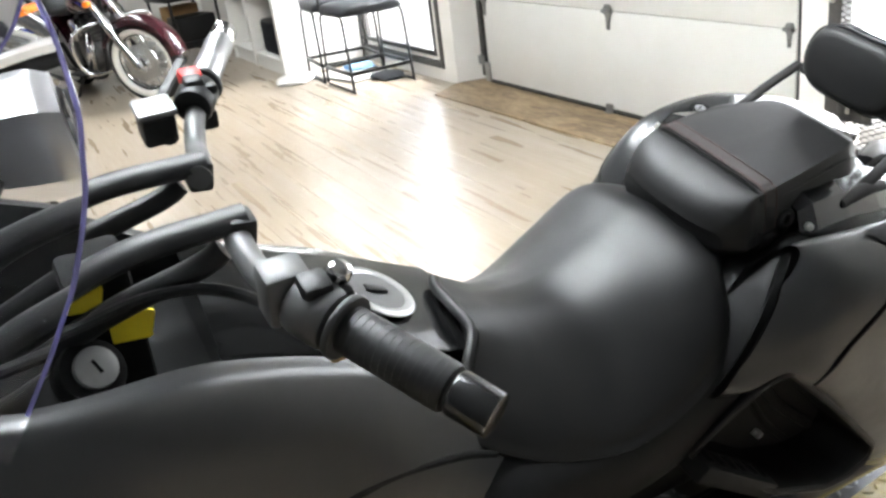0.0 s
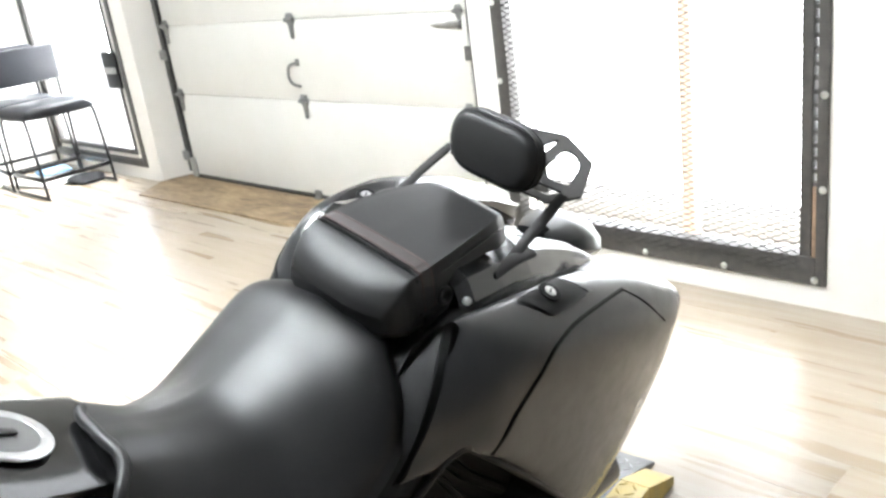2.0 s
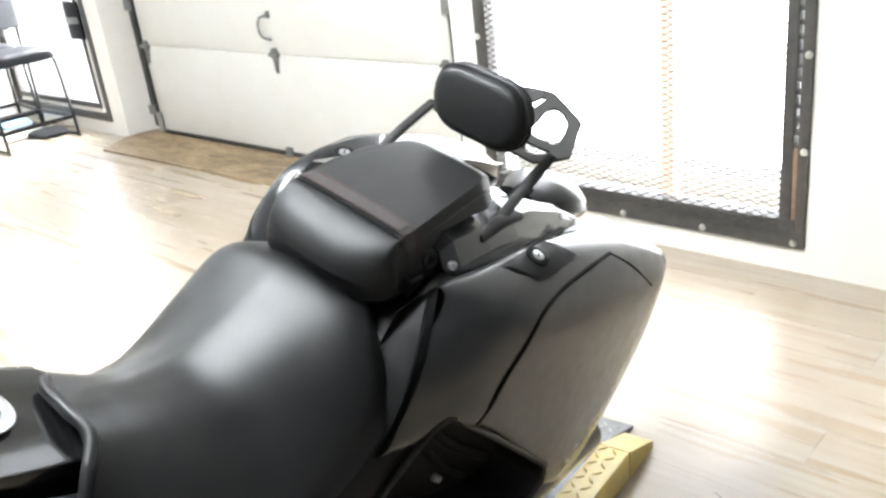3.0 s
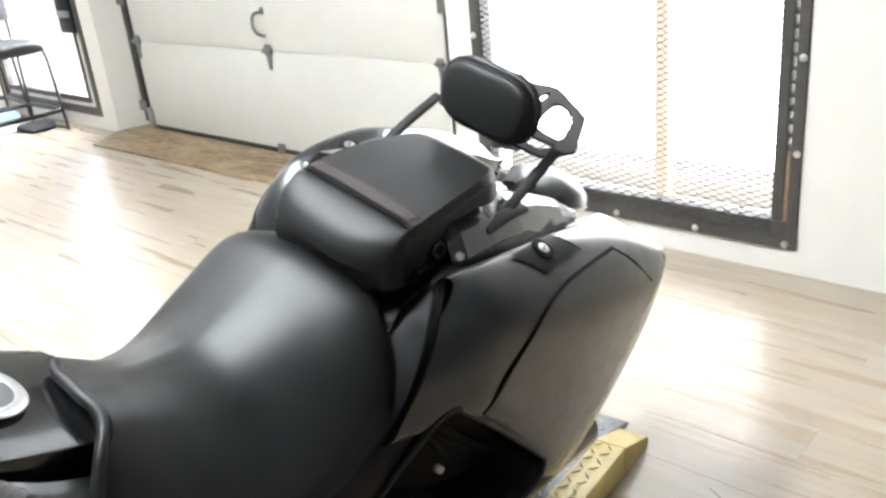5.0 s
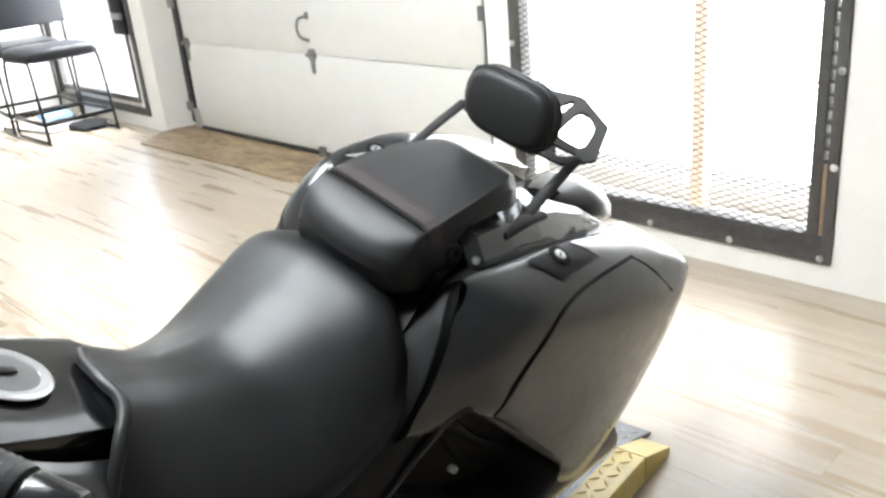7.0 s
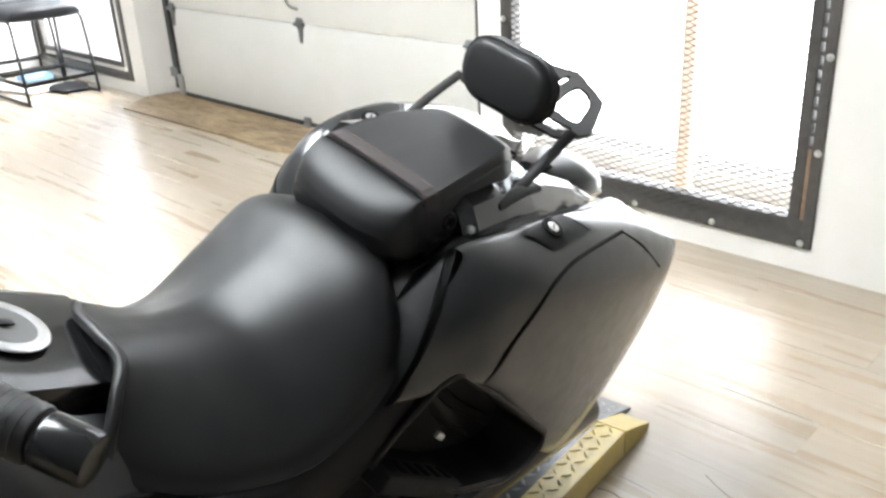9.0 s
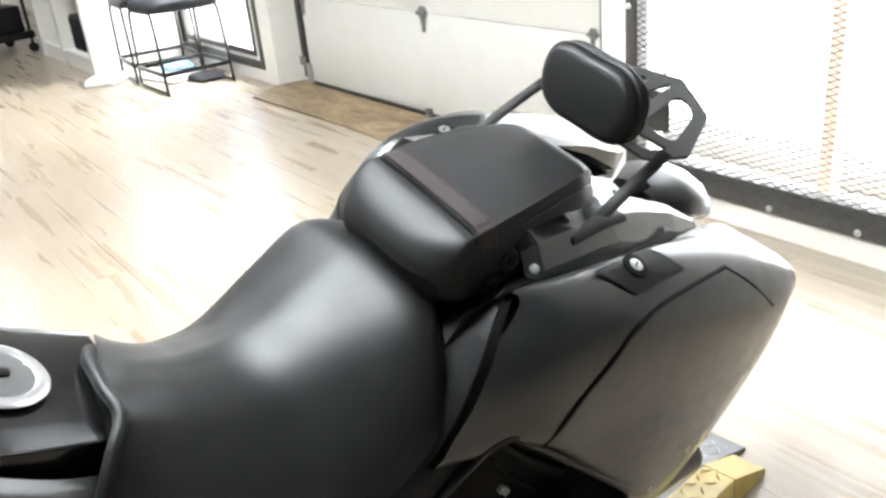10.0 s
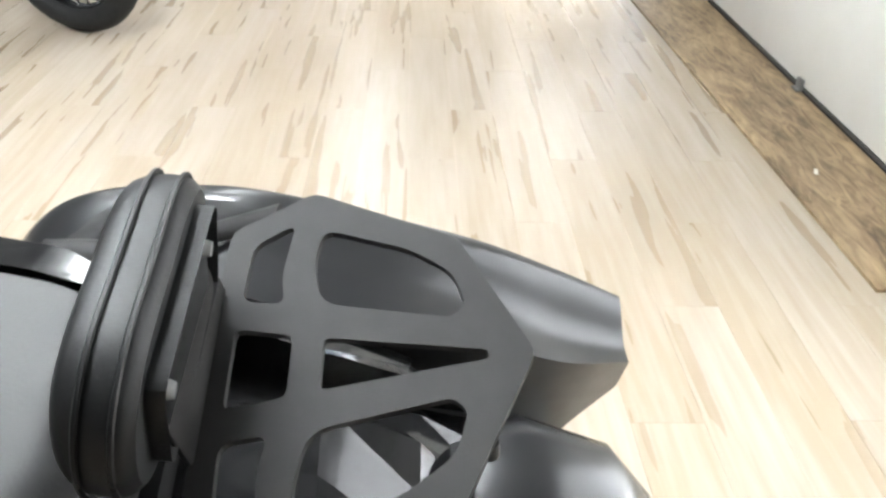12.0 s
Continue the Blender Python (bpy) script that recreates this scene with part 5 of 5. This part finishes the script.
def lugs(xa, xb, ya, yb, z, slope=0.0):
    """Raised lens-shaped lugs, each row turned against the last."""
    bm = bmesh.new()
    p = 0.0275
    for i in range(int((xb - xa) / p)):
        for j in range(int((yb - ya) / p)):
            cx, cy = xa + (i + 0.5) * p, ya + (j + 0.5) * p
            a = radians(45 if (i + j) % 2 else 135)
            ca, sa = math.cos(a), math.sin(a)
            zc = z + slope * (cy - ya)
            pts = [(-0.0135, 0, 0), (0, -0.0042, 0), (0.0135, 0, 0), (0, 0.0042, 0)]
            q = [bm.verts.new((cx + u * ca - v * sa, cy + u * sa + v * ca, zc)) for u, v, w in pts]
            top = [bm.verts.new((cx + u * 0.5 * ca - v * 0.3 * sa, cy + u * 0.5 * sa + v * 0.3 * ca, zc + 0.0022)) for u, v, w in pts]
            for k in range(4):
                bm.faces.new((q[k], q[(k + 1) % 4], top[(k + 1) % 4], top[k]))
            bm.faces.new(top)
    return bm


tagged(part("tread_pattern", lugs(3.62, LX1 - 0.004, -2.3, LYB, LZ), M_LUG, lift, smooth=False), kind="stuff")
tagged(part("tread_pattern", lugs(3.40, LX1 - 0.004, LYB, -1.17, LZ, -0.318), M_LUG, lift, smooth=False), kind="stuff")
tagged(part("tread_pattern", lugs(LX1, 4.030, -2.1, LYB, LZ + 0.004), M_YPAINT, lift, smooth=False), kind="stuff")

# ---- counter stools by the glass door ----
def stool(m):
    t = thing("counter_stool", "black padded counter stool on a black tube frame", "stool", m, "stools by the glass door")
    part("seat", loft([
        (-0.245, [(0, 0.548), (0.14, 0.547), (0.18, 0.536), (0.17, 0.520), (0, 0.516)]),
        (-0.235, [(0, 0.562), (0.15, 0.561), (0.203, 0.543), (0.195, 0.508), (0, 0.502)]),
        (-0.19, [(0, 0.574), (0.16, 0.572), (0.217, 0.548), (0.210, 0.502), (0, 0.496)]),
        (0.0, [(0, 0.578), (0.17, 0.576), (0.224, 0.550), (0.216, 0.502), (0, 0.496)]),
        (0.18, [(0, 0.572), (0.165, 0.570), (0.218, 0.548), (0.210, 0.502), (0, 0.496)]),
        (0.225, [(0, 0.552), (0.15, 0.551), (0.195, 0.538), (0.185, 0.512), (0, 0.508)]),
    ], 24, 30), M_VINYL, t, "rounded black padded vinyl seat")
    part("backrest", box((-0.228, 0.152, 0.685), (0.228, 0.192, 0.915), 0.016, seg=3), M_VINYL, t, "black padded back")
    for s in (1, -1):
        part("leg", tube([(s * 0.215, 0.190, 0.88), (s * 0.217, 0.200, 0.62), (s * 0.218, 0.195, 0.545), (s * 0.218, 0.14, 0.505), (s * 0.22, -0.14, 0.505), (s * 0.222, -0.195, 0.49), (s * 0.225, -0.215, 0.40), (s * 0.228, -0.245, 0.02), (s * 0.228, -0.225, 0.011), (s * 0.228, 0.215, 0.011)], 0.0095, 10, 70), M_TUBE, t)
        part("leg", tube([(s * 0.219, 0.17, 0.505), (s * 0.224, 0.20, 0.42), (s * 0.228, 0.23, 0.02)], 0.009, 10, 16), M_TUBE, t)
        part("side_rail", box((s * 0.228 - 0.008, -0.225, 0.115), (s * 0.228 + 0.008, 0.22, 0.14), 0.002), M_TUBE, t)
    part("foot_rail", box((-0.22, -0.234, 0.112), (0.22, -0.218, 0.137), 0.002), M_TUBE, t)
    part("foot_rail", box((-0.22, 0.212, 0.112), (0.22, 0.228, 0.137), 0.002), M_TUBE, t)
    return t


stool_a = stool(pose(-0.895, -0.520, 0, 0, 0, 91))
copy_thing(stool_a, pose(-1.405, -0.505, 0, 0, 0, 84))

# clutter under the stools
solid("cardboard_sheet", box((-0.28, -0.17, 0.004), (0.28, 0.17, 0.016), 0.003, m=pose(-1.25, -0.5, 0, 0, 0, 12)), M_PAPER, "flat pale carton lying under the stools", "carton")
solid("cloth", loft([(-0.09, [(0, 0.05), (0.07, 0.045), (0.09, 0.02), (0, 0.0165)]), (0.0, [(0, 0.075), (0.06, 0.065), (0.11, 0.025), (0, 0.0165)]), (0.1, [(0, 0.05), (0.05, 0.045), (0.09, 0.02), (0, 0.0165)])], 12, 12), M_LBLUE, "crumpled pale blue cloth on the carton", "cloth", m=pose(-1.40, -0.40, 0))
solid("black_bag", loft([(-0.16, [(0, 0.02), (0.05, 0.018), (0.07, 0.01), (0, 0.001)]), (0.0, [(0, 0.05), (0.08, 0.04), (0.12, 0.015), (0, 0.001)]), (0.16, [(0, 0.02), (0.05, 0.018), (0.07, 0.01), (0, 0.001)])], 12, 14), M_FABRIC, "flat black cloth bag on the floor", "bag", m=pose(-0.93, -0.37, 0.0, 0, 0, 85))

# ---- white shelf unit ----
shelf = thing("shelf_unit", "white painted open shelf unit with boxes", "shelf", pose(0, 0, 0))
for x in (-3.25, -2.58, -1.80):
    part("upright", box((x, -0.88, 0), (x + 0.06, -0.2, 2.3), 0.003), M_SHELF, shelf)
for z in (0.12, 0.62, 1.12, 1.62, 2.24):
    for xa, xb in ((-3.19, -2.5805), (-2.5195, -1.8005)):
        part("shelf", box((xa, -0.87, z - 0.03), (xb, -0.2, z), 0.002), M_SHELF, shelf)
part("plinth", box((-3.19, -0.86, 0), (-1.8005, -0.84, 0.089)), M_SHELF, shelf)
part("back_panel", box((-3.25, -0.199, 0), (-1.74, -0.185, 2.3)), M_SHELF, shelf)
crate = thing("crate", "black slatted plastic crate on the lowest shelf", "crate", pose(-2.2, -0.66, 0.12))
part("body", box((-0.20, -0.15, 0.0), (0.20, 0.15, 0.27), 0.012), M_PLASTIC, crate)
for k in range(7):
    part("rib", box((-0.185 + k * 0.058, -0.158, 0.02), (-0.17 + k * 0.058, -0.149, 0.25), 0.002), M_FABRIC, crate)
solid("book", box((-0.02, -0.1, 0), (0.02, 0.1, 0.26), 0.003, m=pose(-2.40, -0.68, 0.62, 0, 0, 5)), M_PURPLE, "purple upright binder on a white shelf", "binder")
solid("box", box((-0.15, -0.12, 0), (0.15, 0.12, 0.2), 0.004, m=pose(-2.12, -0.62, 0.62, 0, 0, -6)), M_SHELF, "white carton on a white shelf", "box")
solid("plastic_sheet", loft([(-0.2, [(0, 0.02), (0.06, 0.02), (0.1, 0.008), (0, 0.002)]), (0.0, [(0, 0.06), (0.1, 0.04), (0.15, 0.01), (0, 0.002)]), (0.2, [(0, 0.03), (0.05, 0.02), (0.1, 0.008), (0, 0.002)])], 12, 12), M_SHELF, "crumpled white plastic sheet on the floor", "plastic sheet", m=pose(-1.55, -0.86, 0, 0, 0, 60))

# trolley with boxes in the far corner
tro = thing("tool_trolley", "dark trolley loaded with boxes and bags", "trolley", pose(-3.75, -1.15, 0, 0, 0, 10))
part("tray", box((-0.3, -0.25, 0.12), (0.3, 0.25, 0.18), 0.01), M_PLASTIC, tro)
part("tray", box((-0.3, -0.25, 0.55), (0.3, 0.25, 0.60), 0.01), M_PLASTIC, tro)
for x in (-0.27, 0.27):
    for y in (-0.22, 0.22):
        part("post", cyl((x, y, 0.08), (x, y, 0.62), 0.014, 10), M_TUBE, tro)
        part("castor", cyl((x - 0.014, y, 0.04), (x + 0.014, y, 0.04), 0.04, 16), M_RUBBER, tro)
solid("carton", box((-0.27, -0.16, 0.1805), (-0.06, 0.14, 0.48), 0.004, m=pose(-3.75, -1.12, 0.0, 0, 0, 10)), M_CARD, "brown cardboard carton on the trolley", "carton")
solid("bag", loft([(-0.2, [(0, 0.70), (0.15, 0.69), (0.2, 0.63), (0, 0.601)]), (0.0, [(0, 0.8), (0.2, 0.76), (0.25, 0.65), (0, 0.601)]), (0.2, [(0, 0.72), (0.15, 0.7), (0.2, 0.63), (0, 0.601)])], 12, 12), M_FABRIC, "black bag lying on the trolley", "bag", m=pose(-3.75, -1.15, 0))
solid("tool_case", box((-0.04, -0.20, 0.1805), (0.26, 0.16, 0.40), 0.012, bm=tube([(0.04, -0.19, 0.33), (0.05, -0.24, 0.34), (0.17, -0.24, 0.34), (0.18, -0.19, 0.33)], 0.010)), M_PLASTIC, "black plastic tool case on the trolley", "tool case", m=pose(-3.75, -1.12, 0, 0, 0, 10))

# ---- motorcycles parked across the showroom ----
def cruiser(label, m, paint, fender, steer=0.0, rim=None, white=False, nsp=24, tyre_r=0.31, bags=False, cast=0, second=None, reach=5, thick=0.017):
    """A parked cruiser; local y points forward, the front tyre touches the floor at the origin."""
    rim = rim or M_CHROME
    t = thing("cruiser_motorcycle", label, "motorcycle", m, "parked motorcycles")
    S = Matrix.Rotation(radians(steer), 4, "Z")

    def spun(bm):
        bmesh.ops.transform(bm, matrix=S, verts=bm.verts[:])
        return bm

    def whl(y, turn, r, w):
        q = pose(0, y, r, 0, 90, 0)
        f = spun if turn else (lambda b: b)
        wh = part("wheel", f(ring(r - 0.055, 0.055, 60, 14, w / 0.11, m=q)), M_RUBBER, t, "black tyre")
        if white:
            part("whitewall", f(ring(r - 0.070, 0.034, 60, 10, (w + 0.014) / 0.068, m=q)), M_WHITEWALL, wh, "white tyre sidewall")
        part("rim", f(ring(r - 0.108, 0.012, 56, 8, 2.2, m=q)), rim, wh)
        hub = cyl((-0.05, y, r), (0.05, y, r), 0.04, 20)
        if cast:
            for k in range(cast):
                a = 2 * math.pi * k / cast
                hub = tube([(0, y + 0.03 * math.cos(a), r + 0.03 * math.sin(a)), (0, y + 0.11 * math.cos(a + 0.1), r + 0.11 * math.sin(a + 0.1)), (0, y + (r - 0.10) * math.cos(a + 0.35), r + (r - 0.10) * math.sin(a + 0.35))], thick, 8, 8, bm=hub, r2=thick * 0.65)
        else:
            for k in range(nsp):
                a = 2 * math.pi * k / nsp
                o = 0.5 if k % 2 else -0.5
                x = 0.03 if k % 4 < 2 else -0.03
                hub = tube([(x, y + 0.035 * math.cos(a), r + 0.035 * math.sin(a)), (0, y + (r - 0.105) * math.cos(a + o), r + (r - 0.105) * math.sin(a + o))], 0.0028, 5, 2, bm=hub)
        part("spokes", f(hub), rim, wh)
        for x in (() if cast else (-0.055, 0.055)):
            part("brake_disc", f(ring(0.105, 0.035, 36, 4, 0.05, m=pose(x, y, r, 0, 90, 0))), M_STEEL, wh)
        return wh

    whl(0, True, tyre_r, 0.12)
    whl(-1.6, False, 0.31, 0.15)
    # fenders as bent strips with depth
    def guard(y, r, a0, a1, w, turn, material, lab):
        own = bmesh.new()
        rows = []
        for a in np.linspace(radians(a0), radians(a1), 26):
            prof = [(-w, -0.05), (-w * 0.9, -0.012), (-w * 0.5, 0.006), (0, 0.012), (w * 0.5, 0.006), (w * 0.9, -0.012), (w, -0.05), (w - 0.006, -0.05), (w * 0.85, -0.018), (0, 0.004), (-w * 0.85, -0.018), (-w + 0.006, -0.05)]
            rows.append([own.verts.new((x, y + (r + d) * math.cos(a), tyre_r + (r + d) * math.sin(a))) for x, d in prof])
        for p, q in zip(rows, rows[1:]):
            for j in range(12):
                own.faces.new((p[j], p[(j + 1) % 12], q[(j + 1) % 12], q[j]))
        own.faces.new(rows[0])
        own.faces.new(rows[-1][::-1])
        return part("fender", spun(own) if turn else own, material, t, lab)

    guard(0, tyre_r + 0.03, reach, 150, 0.085, True, fender, "painted front fender")
    guard(-1.6, 0.345, 20, 175, 0.11, False, paint, "painted rear fender")
    if second:
        part("flame", spun(box((-0.05, 0.06, tyre_r * 2 + 0.012), (0.05, 0.17, tyre_r * 2 + 0.034), 0.008, m=pose(0, 0, 0, -12))), second, t, "orange flame paint")
    for s in (1, -1):
        fk = part("fork", spun(cyl((s * 0.095, 0.0, tyre_r), (s * 0.095, -0.34, 1.02), 0.027, 16, bm=cyl((s * 0.095, 0.0, tyre_r - 0.03), (s * 0.095, -0.17, 0.66), 0.034, 16))), M_CHROME, t, "chrome fork leg")
        part("turn_signal", spun(cyl((s * 0.15, -0.19, 0.80), (s * 0.21, -0.17, 0.80), 0.022, 16, bevel=0.006)), M_AMBER, fk, "amber turn signal")
        part("handlebar", spun(tube([(s * 0.03, -0.36, 1.05), (s * 0.12, -0.36, 1.12), (s * 0.28, -0.42, 1.16), (s * 0.40, -0.52, 1.13)], 0.013, 10, 24)), M_CHROME, t)
    part("headlight", spun(cyl((0, -0.30, 0.90), (0, -0.15, 0.90), 0.09, 28, bevel=0.02)), M_CHROME, t, "round chrome headlight")
    part("tank", loft([(-0.95, [(0, 0.80), (0.09, 0.79), (0.13, 0.72), (0.10, 0.66), (0, 0.65)]), (-0.70, [(0, 0.90), (0.12, 0.88), (0.18, 0.78), (0.13, 0.68), (0, 0.66)]),
                       (-0.48, [(0, 0.92), (0.10, 0.90), (0.15, 0.80), (0.11, 0.70), (0, 0.68)]), (-0.38, [(0, 0.88), (0.05, 0.87), (0.07, 0.80), (0.05, 0.74), (0, 0.73)])], 20, 20), paint, t, "painted tank")
    part("seat", loft([(-1.55, [(0, 0.80), (0.10, 0.79), (0.13, 0.74), (0, 0.70)]), (-1.25, [(0, 0.72), (0.15, 0.71), (0.18, 0.67), (0, 0.63)]), (-0.95, [(0, 0.74), (0.09, 0.73), (0.11, 0.69), (0, 0.66)])], 16, 20), M_SEAT, t, "black saddle")
    eng = part("engine", cyl((-0.14, -0.80, 0.36), (0.14, -0.80, 0.36), 0.16, 28, bevel=0.02), M_ENGINE, t, "alloy twin engine")
    part("gearbox", cyl((-0.13, -1.12, 0.36), (0.13, -1.12, 0.36), 0.12, 24, bevel=0.02), M_ENGINE, eng)
    for a in (22, -22):
        part("cylinder", box((-0.08, -0.06, 0.05), (0.08, 0.06, 0.36), 0.01, m=pose(0, -0.80, 0.33, a)), M_ENGINE, eng)
        for k in range(7):
            part("fin", box((-0.11, -0.08, 0.10 + k * 0.032), (0.11, 0.08, 0.115 + k * 0.032), m=pose(0, -0.80, 0.33, a)), M_ENGINE, eng)
    part("air_cleaner", cyl((0.12, -0.80, 0.56), (0.19, -0.80, 0.56), 0.085, 28, bevel=0.012), M_CHROME, t)
    part("frame", tube([(0, -0.36, 0.95), (0.1, -0.42, 0.5), (0.13, -0.6, 0.2), (0.13, -1.2, 0.2), (0.1, -1.5, 0.4)], 0.018, 10, 30, bm=tube([(0, -0.36, 0.95), (-0.1, -0.42, 0.5), (-0.13, -0.6, 0.2), (-0.13, -1.2, 0.2), (-0.1, -1.5, 0.4)], 0.018, 10, 30)), M_PLASTIC, t)
    for s in (1, -1):
        part("exhaust", tube([(s * 0.12, -0.66, 0.52), (s * 0.19, -0.56, 0.40), (s * 0.19, -0.75, 0.22), (s * 0.2, -1.3, 0.22), (s * 0.2, -1.95, 0.25)], 0.03, 12, 30), M_CHROME, t, "chrome exhaust pipe")
        part("floorboard", box((min(s * 0.2, s * 0.33), -0.78, 0.25), (max(s * 0.2, s * 0.33), -0.50, 0.275), 0.008), M_RUBBER, t)
        part("crash_bar", tube([(s * 0.08, -0.42, 0.62), (s * 0.30, -0.44, 0.58), (s * 0.34, -0.45, 0.42), (s * 0.28, -0.46, 0.27), (s * 0.1, -0.46, 0.24)], 0.015, 10, 30), M_CHROME, t, "chrome crash bar")
        if bags:
            part("saddlebag", box((min(s * 0.16, s * 0.36), -1.95, 0.36), (max(s * 0.16, s * 0.36), -1.30, 0.66), 0.04, seg=3), paint, t, "hard saddlebag")
            part("bag_guard", tube([(s * 0.2, -1.28, 0.34), (s * 0.4, -1.28, 0.36), (s * 0.41, -1.28, 0.6), (s * 0.2, -1.28, 0.62)], 0.012, 8, 20), M_CHROME, t)
    part("side_stand", tube([(0.12, -0.95, 0.24), (0.22, -0.99, 0.12), (0.29, -1.01, 0.0)], 0.011, 8, 10), M_TUBE, t)
    return t


cruiser("maroon touring cruiser with chrome crash bars and whitewall tyres", pose(-1.90, -1.82, 0, 0, 6, -77), M_MAROON, M_MAROON, 30, white=True, nsp=32, bags=True)
cruiser("cruiser with a flame-painted white fender and curved silver spokes", pose(-0.665, -2.775, 0, 0, 6, -38), M_GLOSS, M_WHITEP, 8, rim=M_ALU, cast=8, tyre_r=0.325, second=M_FLAME, reach=38, thick=0.021)
cruiser("cruiser with a black many-spoked front wheel", pose(0.66, -2.935, 0, 0, 6, -26), M_GLOSS, M_GLOSS, 6, rim=M_GLOSS, cast=26, tyre_r=0.33, reach=75, thick=0.0075)
cruiser("blue painted cruiser motorcycle", pose(-2.85, -2.73, 0, 0, 6, -55), M_BLUE, M_BLUE, 0, rim=M_ALU, cast=6)

# ---- vinyl plank floor, plank by plank ----
random.seed(5)
PW, PL = 0.152, 1.22
near, far = [], bmesh.new()


def plank_mesh(length):
    bm = bmesh.new()
    g = 0.0002
    x0, x1, y0, y1 = g, length - g, g, PW - g
    lo = [bm.verts.new(p) for p in ((x0, y0, -0.001), (x1, y0, -0.001), (x1, y1, -0.001), (x0, y1, -0.001))]
    e = 0.0003
    hi = [bm.verts.new(p) for p in ((x0 + e, y0 + e, 0), (x1 - e, y0 + e, 0), (x1 - e, y1 - e, 0), (x0 + e, y1 - e, 0))]
    bm.faces.new(hi)
    for k in range(4):
        bm.faces.new((lo[k], lo[(k + 1) % 4], hi[(k + 1) % 4], hi[k]))
    return mesh_of("plank", bm, M_PLANK, smooth=False)


LENGTHS = {}
row = 0
y = WY - PW
count = 0
while y > Y0:
    x = X0 + (row * 0.41) % PL - PL
    while x < X1:
        xa, xb = max(x, X0), min(x + PL, X1)
        if xb - xa > 0.05:
            if -2.6 < (xa + xb) / 2 < 5.6 and y > -5.2 and count < 298:
                key = round(xb - xa, 3)
                if key not in LENGTHS:
                    LENGTHS[key] = plank_mesh(key)
                p = new("plank", LENGTHS[key])
                p.parent, p.location = subfloor, (xa, y, 0)
                count += 1
            else:
                g = 0.0003
                far.faces.new([far.verts.new(v) for v in ((xa + g, y + g, 0), (xb - g, y + g, 0), (xb - g, y + PW - g, 0), (xa + g, y + PW - g, 0))])
        x += PL
    row += 1
    y -= PW
fo = part("far_planks", far, M_PLANK, subfloor, smooth=False)
tagged(fo, kind="stuff")
# a crack in the floor beside the lift
crack = tube([(4.05, -1.459, 0.0), (4.082, -1.452, 0.0), (4.103, -1.456, 0.0), (4.140, -1.446, 0.0), (4.171, -1.449, 0.0), (4.231, -1.458, 0.0), (4.285, -1.450, 0.0), (4.36, -1.447, 0.0)], 0.0020, 6, 60, flat=0.25)
crack = tube([(4.199, -1.274, 0.0), (4.250, -1.300, 0.0), (4.300, -1.316, 0.0), (4.345, -1.338, 0.0)], 0.0011, 6, 30, bm=crack, flat=0.25)
part("floor_crack", crack, mat("crack_dirt", (0.06, 0.045, 0.03), 0.9), subfloor, "dark crack in the vinyl")
